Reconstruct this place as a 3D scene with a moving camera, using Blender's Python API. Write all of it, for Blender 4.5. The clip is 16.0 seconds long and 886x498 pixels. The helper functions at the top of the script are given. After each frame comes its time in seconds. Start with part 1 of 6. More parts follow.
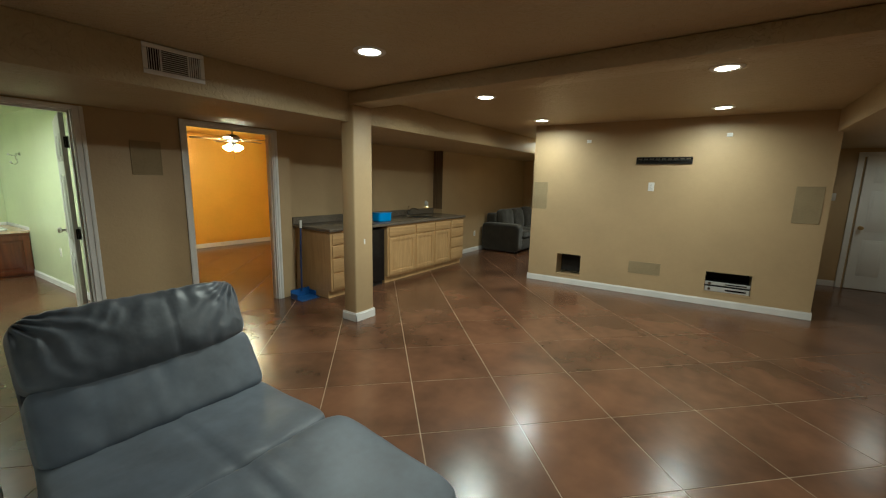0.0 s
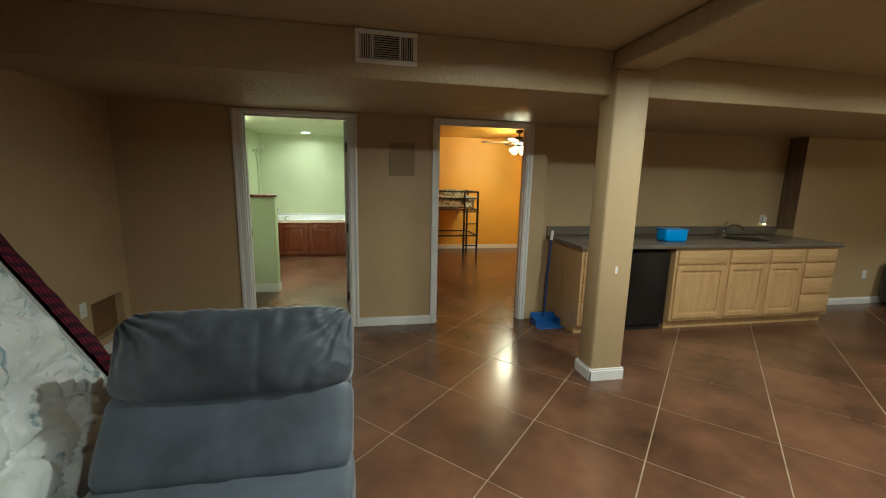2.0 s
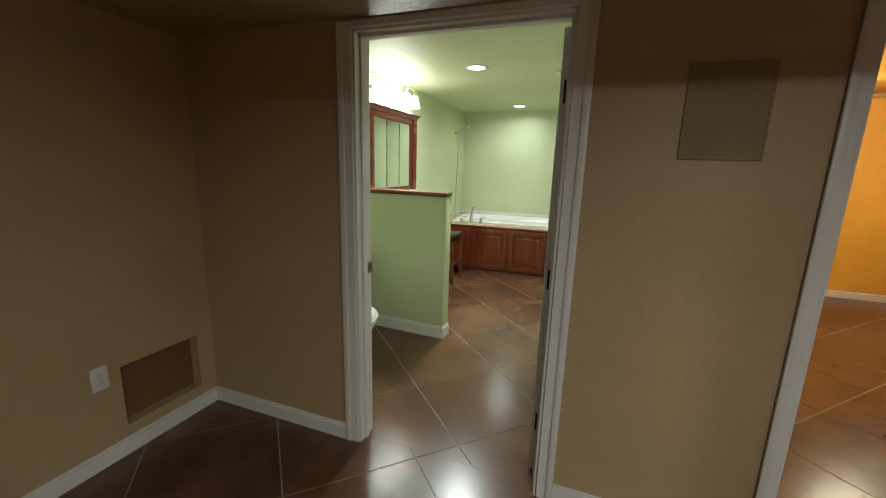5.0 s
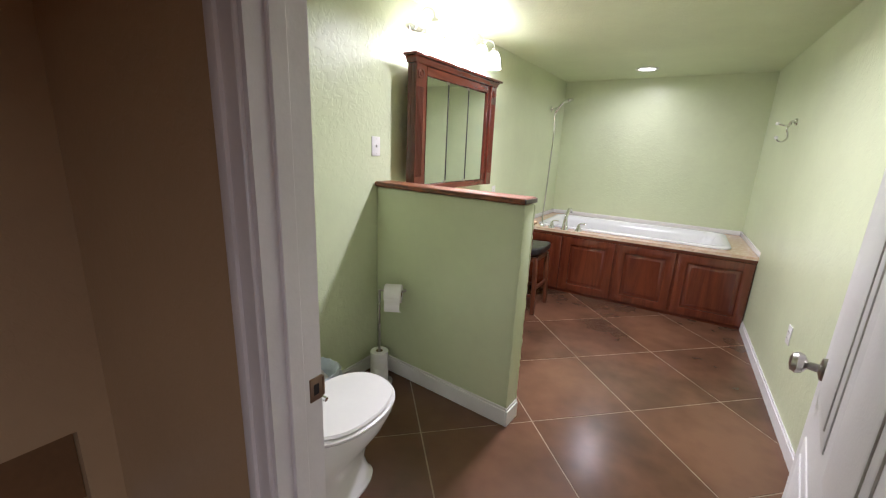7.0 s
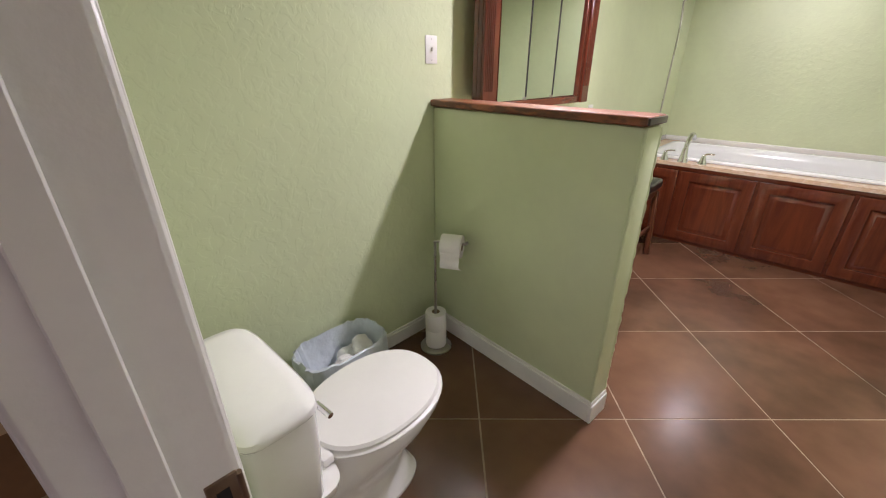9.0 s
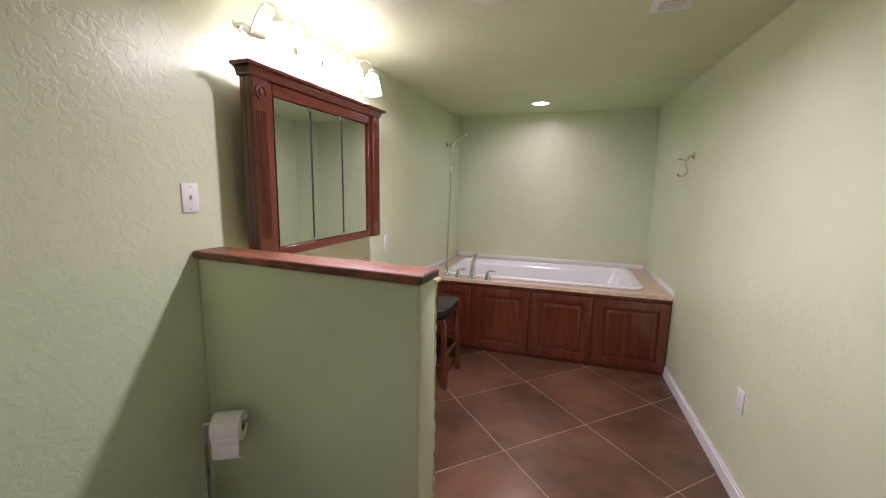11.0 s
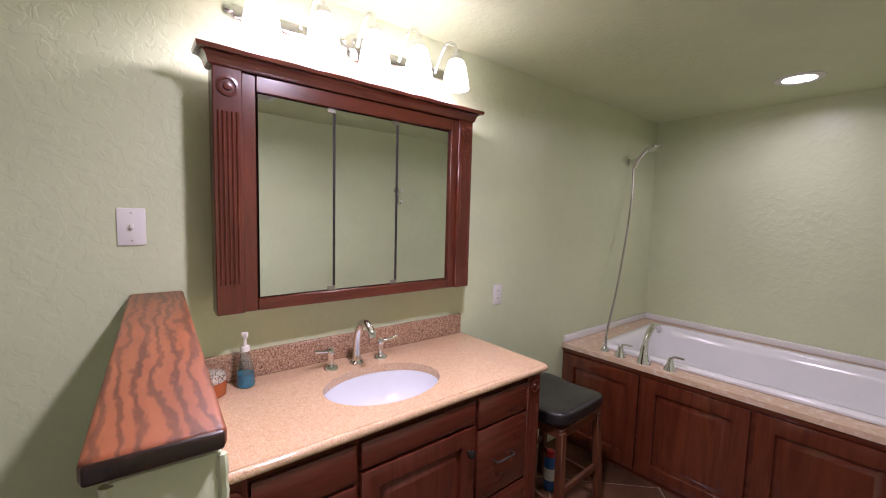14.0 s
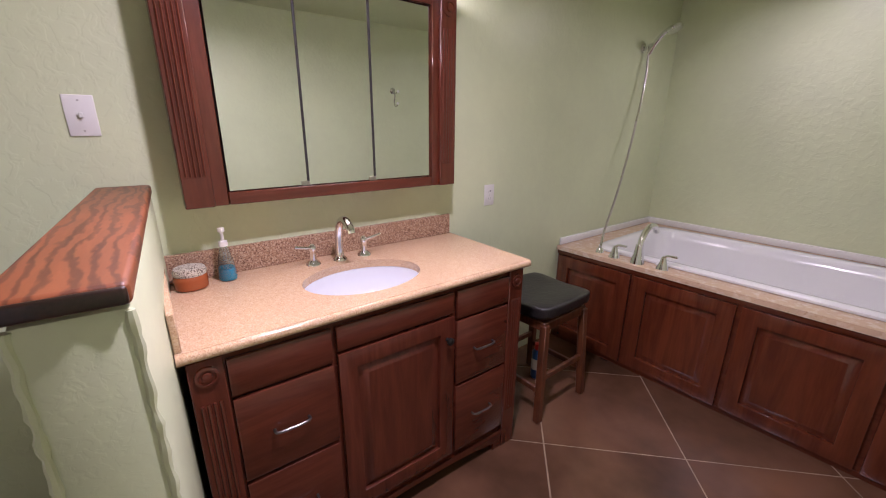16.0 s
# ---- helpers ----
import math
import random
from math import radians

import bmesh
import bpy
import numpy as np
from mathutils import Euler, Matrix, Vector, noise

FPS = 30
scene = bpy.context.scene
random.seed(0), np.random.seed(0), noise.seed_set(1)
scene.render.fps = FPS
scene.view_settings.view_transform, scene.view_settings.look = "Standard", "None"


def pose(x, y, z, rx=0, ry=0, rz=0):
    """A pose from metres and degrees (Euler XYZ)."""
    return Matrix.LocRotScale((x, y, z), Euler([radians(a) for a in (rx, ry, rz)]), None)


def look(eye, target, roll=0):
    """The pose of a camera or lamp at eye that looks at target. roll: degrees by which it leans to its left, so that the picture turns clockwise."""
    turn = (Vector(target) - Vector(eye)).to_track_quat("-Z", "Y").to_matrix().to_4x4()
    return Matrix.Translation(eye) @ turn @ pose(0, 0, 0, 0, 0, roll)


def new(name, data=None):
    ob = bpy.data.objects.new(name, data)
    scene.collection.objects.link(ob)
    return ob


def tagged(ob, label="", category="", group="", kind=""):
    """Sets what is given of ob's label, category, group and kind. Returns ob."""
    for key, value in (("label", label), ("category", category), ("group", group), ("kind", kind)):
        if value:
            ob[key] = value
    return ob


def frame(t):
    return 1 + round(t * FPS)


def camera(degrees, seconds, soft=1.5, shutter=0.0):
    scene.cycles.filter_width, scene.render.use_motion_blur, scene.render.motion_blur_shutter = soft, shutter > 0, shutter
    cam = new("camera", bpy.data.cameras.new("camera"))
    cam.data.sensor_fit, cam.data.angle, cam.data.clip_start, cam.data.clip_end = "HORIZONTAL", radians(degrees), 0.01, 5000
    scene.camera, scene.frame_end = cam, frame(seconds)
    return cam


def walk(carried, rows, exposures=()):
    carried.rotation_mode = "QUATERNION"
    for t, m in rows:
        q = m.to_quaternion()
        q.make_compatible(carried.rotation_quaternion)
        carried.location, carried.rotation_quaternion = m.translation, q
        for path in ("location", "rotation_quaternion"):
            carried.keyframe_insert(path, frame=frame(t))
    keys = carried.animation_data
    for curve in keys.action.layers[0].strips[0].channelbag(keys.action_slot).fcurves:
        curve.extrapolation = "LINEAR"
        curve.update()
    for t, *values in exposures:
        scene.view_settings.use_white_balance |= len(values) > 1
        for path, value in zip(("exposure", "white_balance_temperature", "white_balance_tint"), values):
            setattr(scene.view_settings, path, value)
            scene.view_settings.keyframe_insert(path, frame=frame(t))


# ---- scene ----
cam = camera(96.5, 16.0, soft=1.15)
PATH = [
    (0, (0.313, -4.547, 1.533), (1.920, -3.403, 1.196), 1.2),
    (0.5, (0.606, -4.519, 1.517), (1.932, -3.060, 1.179), 1.2),
    (1, (0.881, -4.381, 1.500), (1.952, -2.727, 1.154), 1.7),
    (1.5, (1.154, -4.158, 1.501), (1.926, -2.344, 1.166), 1.8),
    (2, (1.462, -3.965, 1.498), (1.836, -2.030, 1.157), 1.3),
    (2.5, (1.618, -3.677, 1.484), (1.699, -1.708, 1.144), 1.5),
    (3, (1.694, -3.275, 1.483), (1.504, -1.313, 1.148), 1.4),
    (3.5, (1.787, -2.830, 1.470), (1.331, -0.913, 1.130), 1.1),
    (4, (1.704, -2.419, 1.454), (1.141, -0.527, 1.131), 1.3),
    (4.2, (1.639, -2.255, 1.466), (1.071, -0.372, 1.105), 1.3),
    (6.3, (1.172, -0.753, 1.501), (0.203, 0.942, 1.070), 2.2),
    (6.5, (1.144, -0.636, 1.499), (0.141, 1.038, 1.061), 2.2),
    (7, (1.012, -0.396, 1.494), (-0.046, 1.226, 0.996), 2.5),
    (7.5, (0.877, -0.223, 1.466), (-0.238, 1.307, 0.822), 2.1),
    (8, (0.812, -0.086, 1.439), (-0.379, 1.318, 0.655), 1.3),
    (8.5, (0.764, 0.030, 1.407), (-0.504, 1.310, 0.538), 0.2),
    (9, (0.748, 0.076, 1.406), (-0.544, 1.356, 0.574), -0.1),
    (9.5, (0.754, 0.122, 1.462), (-0.459, 1.575, 0.815), 1.0),
    (10, (0.767, 0.157, 1.531), (-0.274, 1.802, 1.072), 1.5),
    (10.2, (0.753, 0.175, 1.546), (-0.197, 1.891, 1.154), 1.5),
    (12.3, (0.776, 0.802, 1.515), (0.264, 2.714, 1.226), 1.5),
    (12.5, (0.755, 0.917, 1.503), (0.186, 2.814, 1.227), 1.7),
    (13, (0.684, 1.152, 1.520), (-0.156, 2.951, 1.279), 1.8),
    (13.5, (0.716, 1.313, 1.517), (-0.540, 2.856, 1.312), 1.6),
    (14, (0.847, 1.445, 1.543), (-0.710, 2.689, 1.373), 1.5),
    (14.5, (0.895, 1.504, 1.541), (-0.805, 2.543, 1.359), 1.3),
    (15, (0.904, 1.529, 1.522), (-0.827, 2.483, 1.220), 1.2),
    (15.5, (0.901, 1.544, 1.479), (-0.777, 2.530, 1.019), 0.8),
    (16, (0.902, 1.574, 1.456), (-0.629, 2.720, 0.868), 0.4),
]
walk(cam, [(t, look(e, g, r)) for t, e, g, r in PATH], [
    (0.0, 0.28, 6060, -9), (1.0, 0.30, 6040, -9), (2.0, 0.42, 6020, -7), (3.0, 0.44, 6250, -1), (4.2, 0.20, 6250, 0), (6.5, 0.46, 5750, 16), (7.5, 0.30, 5800, 32), (8.5, 0.40, 5850, 31),
    (9.5, 0.22, 6200, 28), (10.2, 0.03, 6100, 32), (12.5, -0.30, 5900, 46), (13.5, -0.33, 5900, 44), (15.0, -0.50, 5900, 46), (16.0, -0.30, 5900, 46)])

# ---- world ----
world = bpy.data.worlds.new("world")
scene.world = world
world.use_nodes = True
world.node_tree.nodes["Background"].inputs[0].default_value = (0.02, 0.02, 0.022, 1)
world.node_tree.nodes["Background"].inputs[1].default_value = 0.2


# ---- lamps ----
def disk_lamp(x, y, z, power, color=(1.0, 0.96, 0.89), size=0.12):
    data = bpy.data.lights.new("downlight_lamp", "AREA")
    data.shape, data.size, data.energy, data.color = "DISK", size, power, color
    data.spread = radians(166)
    ob = new("downlight_lamp", data)
    ob.matrix_world = pose(x, y, z)
    return ob


# The sixth is unseen, added on the grid's spacing to light the north wall.
MAIN_LAMPS = [(2.36, -2.44), (4.04, -2.39), (5.77, -2.31), (5.80, -4.39), (4.02, -4.43), (2.34, -4.46)]
BATH_LAMPS = [(0.31, 2.08), (0.28, 4.45)]
MAIN_POWERS, BATH_POWERS = (21.0, 23.0, 13.0, 11.5, 13.5, 18.0), (33.0, 5.5)
VANITY_GLOW, FAN_GLOW = 15.0, 122.0
H_MAIN, H_BATH, H_BED = 2.40, 2.37, 2.42
for (lx, ly), power in zip(MAIN_LAMPS, MAIN_POWERS):
    disk_lamp(lx, ly, H_MAIN - 0.014, power)
# Two unseen lamps, added to brighten the panel door and the sofa corner.
HALL_FILL = (7.9, -6.55)
disk_lamp(*HALL_FILL, 2.16 - 0.014, 3.0)
SOFA_FILL = (8.3, -1.57)
disk_lamp(*SOFA_FILL, H_MAIN - 0.014, 17.0)
for i in range(5):     # bulbs of the vanity light
    bulb = bpy.data.lights.new("vanity_bulb", "POINT")
    bulb.energy, bulb.color, bulb.shadow_soft_size = 5.0, (1.0, 0.96, 0.90), 0.022
    new("vanity_bulb", bulb).location = (-0.72 + 0.168, 2.205 - 0.405 + i * 0.2025, 2.215 - 0.104)
for (lx, ly), power in zip(BATH_LAMPS, BATH_POWERS):
    disk_lamp(lx, ly, H_BATH - 0.014, power, (1.0, 0.97, 0.93))


# ---- materials ----
def material(name, color, rough=0.5, metal=0.0, var=0.12, scale=3.0, fine=40.0, bump=0.0, bump_scale=60.0, spec=0.5,
             color2=None, sheen=0.0, coat=0.0, rand=0.0, rough_var=0.08, dist=0.01):
    """A surface with two scales of variation in colour and a fine relief."""
    m = bpy.data.materials.new(name)
    m.use_nodes = True
    nt = m.node_tree
    p = nt.nodes["Principled BSDF"]
    tc = nt.nodes.new("ShaderNodeTexCoord")

    def tex(s, detail=4):
        n = nt.nodes.new("ShaderNodeTexNoise")
        n.inputs["Scale"].default_value, n.inputs["Detail"].default_value = s, detail
        nt.links.new(tc.outputs["Object"], n.inputs["Vector"])
        return n.outputs[0]

    def math_node(op, a, b):
        n = nt.nodes.new("ShaderNodeMath")
        n.operation = op
        for i, v in enumerate((a, b)):
            if isinstance(v, (int, float)):
                n.inputs[i].default_value = v
            else:
                nt.links.new(v, n.inputs[i])
        return n.outputs[0]
    big, small = tex(scale), tex(fine)
    mix = nt.nodes.new("ShaderNodeMix")
    mix.data_type = "RGBA"
    c2 = color2 or tuple(c * (1 - 2.2 * var) for c in color)
    c1 = color if color2 else tuple(min(1, c * (1 + 0.6 * var)) for c in color)
    fac = math_node("ADD", math_node("MULTIPLY", math_node("SUBTRACT", big, 0.3), 1.9), math_node("MULTIPLY", math_node("SUBTRACT", small, 0.5), 0.5))
    if rand:
        info = nt.nodes.new("ShaderNodeObjectInfo")
        fac = math_node("ADD", fac, math_node("MULTIPLY", math_node("SUBTRACT", info.outputs["Random"], 0.5), rand))
    mix.clamp_factor = True
    nt.links.new(fac, mix.inputs[0])
    mix.inputs[6].default_value, mix.inputs[7].default_value = (*c1, 1), (*c2, 1)
    nt.links.new(mix.outputs[2], p.inputs["Base Color"])
    p.inputs["Metallic"].default_value = metal
    p.inputs["Specular IOR Level"].default_value = spec
    p.inputs["Sheen Weight"].default_value = sheen
    p.inputs["Coat Weight"].default_value = coat
    r = math_node("ADD", rough - rough_var * 0.5, math_node("MULTIPLY", big, rough_var))
    nt.links.new(r, p.inputs["Roughness"])
    if bump:
        b = nt.nodes.new("ShaderNodeBump")
        b.inputs["Strength"].default_value, b.inputs["Distance"].default_value = bump, dist
        nt.links.new(tex(bump_scale, 3), b.inputs["Height"])
        nt.links.new(b.outputs[0], p.inputs["Normal"])
    return m


def knockdown(name, color, rough=0.45, strength=0.5, scale=28.0):
    """Painted drywall with a flattened splatter texture."""
    m = material(name, color, rough, var=0.05, scale=1.5, fine=18)
    nt = m.node_tree
    p = nt.nodes["Principled BSDF"]
    tc = nt.nodes.new("ShaderNodeTexCoord")
    n1 = nt.nodes.new("ShaderNodeTexNoise")
    n1.inputs["Scale"].default_value, n1.inputs["Detail"].default_value = scale, 2.5
    n1.inputs["Distortion"].default_value = 0.6
    ramp = nt.nodes.new("ShaderNodeValToRGB")
    ramp.color_ramp.elements[0].position, ramp.color_ramp.elements[1].position = 0.47, 0.56
    n2 = nt.nodes.new("ShaderNodeTexNoise")
    n2.inputs["Scale"].default_value, n2.inputs["Detail"].default_value = 160, 2
    add = nt.nodes.new("ShaderNodeMath")
    add.operation = "MULTIPLY_ADD"
    add.inputs[1].default_value = 0.25
    for n in (n1, n2):
        nt.links.new(tc.outputs["Object"], n.inputs["Vector"])
    nt.links.new(n1.outputs[0], ramp.inputs[0])
    nt.links.new(n2.outputs[0], add.inputs[0])
    nt.links.new(ramp.outputs[0], add.inputs[2])
    b = nt.nodes.new("ShaderNodeBump")
    b.inputs["Strength"].default_value, b.inputs["Distance"].default_value = strength, 0.004
    nt.links.new(add.outputs[0], b.inputs["Height"])
    nt.links.new(b.outputs[0], p.inputs["Normal"])
    return m


def wood(name, light, dark, rough=0.35, along="X", ring=9.0, stretch=0.09, coat=0.0, contrast=(0.3, 0.75), bump=0.05, distortion=3.0):
    """Wood with grain running along one axis."""
    m = bpy.data.materials.new(name)
    m.use_nodes = True
    nt = m.node_tree
    p = nt.nodes["Principled BSDF"]
    tc, mp = nt.nodes.new("ShaderNodeTexCoord"), nt.nodes.new("ShaderNodeMapping")
    s = [1.0, 1.0, 1.0]
    s["XYZ".index(along)] = stretch
    mp.inputs["Scale"].default_value = s
    nt.links.new(tc.outputs["Object"], mp.inputs["Vector"])
    w = nt.nodes.new("ShaderNodeTexNoise")
    w.inputs["Scale"].default_value, w.inputs["Detail"].default_value, w.inputs["Distortion"].default_value = ring, 6, distortion
    g = nt.nodes.new("ShaderNodeTexNoise")
    g.inputs["Scale"].default_value, g.inputs["Detail"].default_value = ring * 14, 3
    big = nt.nodes.new("ShaderNodeTexNoise")
    big.inputs["Scale"].default_value = 2.2
    nt.links.new(mp.outputs[0], w.inputs["Vector"])
    nt.links.new(mp.outputs[0], g.inputs["Vector"])
    nt.links.new(tc.outputs["Object"], big.inputs["Vector"])
    a = nt.nodes.new("ShaderNodeMath")
    a.operation = "MULTIPLY_ADD"
    a.inputs[1].default_value = 0.35
    nt.links.new(g.outputs[0], a.inputs[0])
    nt.links.new(w.outputs[0], a.inputs[2])
    a2 = nt.nodes.new("ShaderNodeMath")
    a2.operation = "MULTIPLY_ADD"
    a2.inputs[1].default_value = 0.3
    nt.links.new(big.outputs[0], a2.inputs[0])
    nt.links.new(a.outputs[0], a2.inputs[2])
    sub = nt.nodes.new("ShaderNodeMath")
    sub.operation = "SUBTRACT"
    sub.inputs[1].default_value = 0.32
    nt.links.new(a2.outputs[0], sub.inputs[0])
    ramp = nt.nodes.new("ShaderNodeValToRGB")
    e = ramp.color_ramp.elements
    e[0].position, e[1].position = contrast
    e[0].color, e[1].color = (*dark, 1), (*light, 1)
    nt.links.new(sub.outputs[0], ramp.inputs[0])
    nt.links.new(ramp.outputs[0], p.inputs["Base Color"])
    p.inputs["Roughness"].default_value, p.inputs["Coat Weight"].default_value = rough, coat
    p.inputs["Coat Roughness"].default_value = 0.15
    b = nt.nodes.new("ShaderNodeBump")
    b.inputs["Strength"].default_value, b.inputs["Distance"].default_value = bump, 0.002
    nt.links.new(a.outputs[0], b.inputs["Height"])
    nt.links.new(b.outputs[0], p.inputs["Normal"])
    return m


def cathedral(name, light, dark):
    """A flat-sawn board with bold wavy grain lines."""
    m = wood(name, light, dark, 0.46, "X", 12, 0.14, 0.06)
    nt = m.node_tree
    p = nt.nodes["Principled BSDF"]
    tc, mp = nt.nodes.new("ShaderNodeTexCoord"), nt.nodes.new("ShaderNodeMapping")
    mp.inputs["Scale"].default_value = (0.30, 1.0, 1.0)
    w = nt.nodes.new("ShaderNodeTexWave")
    w.bands_direction = "Y"
    for key, value in (("Scale", 13.0), ("Distortion", 13.0), ("Detail", 4.0), ("Detail Scale", 1.0), ("Detail Roughness", 0.6)):
        w.inputs[key].default_value = value
    ramp = nt.nodes.new("ShaderNodeValToRGB")
    e = ramp.color_ramp.elements
    e[0].position, e[1].position = 0.12, 0.62
    e[0].color, e[1].color = (*dark, 1), (*light, 1)
    old = p.inputs["Base Color"].links[0].from_socket
    mix = nt.nodes.new("ShaderNodeMix")
    mix.data_type, mix.inputs[0].default_value = "RGBA", 0.62
    nt.links.new(tc.outputs["Object"], mp.inputs["Vector"])
    nt.links.new(mp.outputs[0], w.inputs["Vector"])
    nt.links.new(w.outputs["Fac"], ramp.inputs[0])
    nt.links.new(old, mix.inputs[6])
    nt.links.new(ramp.outputs[0], mix.inputs[7])
    nt.links.new(mix.outputs[2], p.inputs["Base Color"])
    return m


def glow(name, color, strength):
    m = bpy.data.materials.new(name)
    m.use_nodes = True
    p = m.node_tree.nodes["Principled BSDF"]
    p.inputs["Base Color"].default_value = (0.9, 0.9, 0.88, 1)
    p.inputs["Emission Color"].default_value, p.inputs["Emission Strength"].default_value = (*color, 1), strength
    return m


def granite(name, base, specks, rough=0.15, scale=110.0):
    """Speckled stone from two sizes of grain."""
    m = bpy.data.materials.new(name)
    m.use_nodes = True
    nt = m.node_tree
    p = nt.nodes["Principled BSDF"]
    tc = nt.nodes.new("ShaderNodeTexCoord")
    last = None
    for i, (s, lo, hi, c) in enumerate(specks):
        n = nt.nodes.new("ShaderNodeTexNoise")
        n.inputs["Scale"].default_value, n.inputs["Detail"].default_value = scale * s, 2
        nt.links.new(tc.outputs["Object"], n.inputs["Vector"])
        r = nt.nodes.new("ShaderNodeMapRange")
        r.inputs[1].default_value, r.inputs[2].default_value = lo, hi
        nt.links.new(n.outputs[0], r.inputs[0])
        x = nt.nodes.new("ShaderNodeMix")
        x.data_type = "RGBA"
        nt.links.new(r.outputs[0], x.inputs[0])
        if last:
            nt.links.new(last, x.inputs[6])
        else:
            x.inputs[6].default_value = (*base, 1)
        x.inputs[7].default_value = (*c, 1)
        last = x.outputs[2]
    nt.links.new(last, p.inputs["Base Color"])
    p.inputs["Roughness"].default_value = rough
    return m


TAN = (0.475, 0.345, 0.195)
M_TAN = knockdown("tan_wall_paint", TAN, 0.5, 0.11, 32)
M_TAN_CEIL = knockdown("tan_ceiling_paint", (0.49, 0.375, 0.22), 0.46, 0.7, 24)
M_GREEN = knockdown("pale_green_wall_paint", (0.61, 0.67, 0.44), 0.34, 0.15, 27)
M_GREEN_FINE = knockdown("pale_green_half_wall_paint", (0.61, 0.67, 0.44), 0.36, 0.04, 60)
M_GREEN_CEIL = knockdown("pale_green_ceiling_paint", (0.61, 0.67, 0.44), 0.5, 0.25, 45)
M_ORANGE = knockdown("orange_wall_paint", (0.80, 0.43, 0.06), 0.5, 0.2, 30)
M_ORANGE_CEIL = knockdown("orange_ceiling_paint", (0.78, 0.43, 0.08), 0.5, 0.3, 18)
M_WHITE = material("white_trim_paint", (0.78, 0.77, 0.75), 0.35, var=0.04, scale=6, fine=60, bump=0.05, bump_scale=90)
M_DOOR = material("white_door_paint", (0.76, 0.75, 0.73), 0.4, var=0.03, scale=4, fine=80, bump=0.06, bump_scale=140)
M_FLOOR = material("stained_brown_concrete", (0.165, 0.079, 0.044), 0.235, var=0.3, scale=1.8, fine=8, color2=(0.046, 0.022, 0.012),
                   rand=0.25, rough_var=0.14, bump=0.03, bump_scale=4)
M_JOINT = material("pale_scored_joint", (0.33, 0.23, 0.145), 0.6, var=0.2, scale=8, fine=60)
M_PORC = material("white_glazed_china", (0.82, 0.82, 0.80), 0.08, var=0.02, scale=3, rough_var=0.03)
# White china again, its colour darkened and blued to paint the basin's shade.
M_BASIN = material("shaded_white_china", (0.66, 0.68, 0.72), 0.12, var=0.02, scale=3, rough_var=0.03)
M_ACRYL = material("white_acrylic", (0.80, 0.80, 0.80), 0.14, var=0.02, scale=3, rough_var=0.04)
M_PLAST = material("white_plastic", (0.75, 0.74, 0.71), 0.35, var=0.03)
M_CHROME = material("polished_chrome", (0.75, 0.75, 0.76), 0.08, 1.0, var=0.02, rough_var=0.05)
M_NICKEL = material("brushed_nickel", (0.50, 0.48, 0.45), 0.28, 1.0, var=0.05, rough_var=0.1)
M_BRASS = material("worn_brass", (0.45, 0.33, 0.16), 0.3, 1.0, var=0.1)
M_STRIKE = material("worn_bronze_plate", (0.26, 0.18, 0.12), 0.35, 0.9, var=0.15)
M_BRONZE = material("dark_bronze_metal", (0.035, 0.030, 0.028), 0.4, 0.7, var=0.1)
M_BLACK = material("black_enamel", (0.010, 0.010, 0.011), 0.25, var=0.1)
M_IRON = material("black_tube_steel", (0.02, 0.018, 0.017), 0.35, 0.5, var=0.1)
# Near-black: painted shade in slots, holes and niches, and a few dark parts.
M_DARK = material("cavity_shade_and_dark_parts", (0.015, 0.013, 0.012), 0.7)
M_GRILLE = material("tan_speaker_grille", (0.33, 0.255, 0.145), 0.75, var=0.08, scale=5, bump=0.4, bump_scale=420)
M_CHERRY_Y = wood("cherry_wood_y", (0.125, 0.028, 0.014), (0.078, 0.017, 0.008), 0.24, "Y", 11, 0.10, 0.3, bump=0.03)
M_CHERRY_Z = wood("cherry_wood_z", (0.125, 0.028, 0.014), (0.078, 0.017, 0.008), 0.24, "Z", 11, 0.10, 0.3, bump=0.03)
M_TUBWOOD_Z = wood("stained_oak_z", (0.140, 0.033, 0.012), (0.082, 0.017, 0.007), 0.16, "Z", 9, 0.08, 0.8, bump=0.02)
M_TUBWOOD_X = wood("stained_oak_x", (0.140, 0.033, 0.012), (0.082, 0.017, 0.007), 0.16, "X", 9, 0.08, 0.8, bump=0.02)
M_MAPLE_Z = wood("natural_maple_z", (0.62, 0.40, 0.19), (0.50, 0.31, 0.14), 0.35, "Z", 9, 0.10, 0.2)
M_MAPLE_X = wood("natural_maple_x", (0.62, 0.40, 0.19), (0.50, 0.31, 0.14), 0.35, "X", 9, 0.10, 0.2)
M_CAP = cathedral("bold_grain_cedar", (0.27, 0.080, 0.025), (0.085, 0.026, 0.011))
M_CAPEDGE = wood("dark_cedar_edge", (0.05, 0.018, 0.010), (0.012, 0.006, 0.004), 0.3, "X", 14, 0.1, 0.3)
M_STOOL = wood("walnut_stool_wood", (0.17, 0.055, 0.022), (0.05, 0.016, 0.008), 0.3, "Z", 14, 0.1, 0.2)
M_GRANITE = granite("peach_granite", (0.55, 0.365, 0.215), [(1.0, 0.48, 0.58, (0.62, 0.45, 0.30)), (1.5, 0.57, 0.64, (0.38, 0.215, 0.12)), (0.5, 0.60, 0.72, (0.46, 0.28, 0.16))], 0.14, 190.0)
M_SPLASH = granite("brown_granite_splash", (0.34, 0.20, 0.125), [(1.0, 0.5, 0.56, (0.50, 0.34, 0.23)), (1.4, 0.53, 0.64, (0.14, 0.07, 0.045))], 0.18, 150.0)
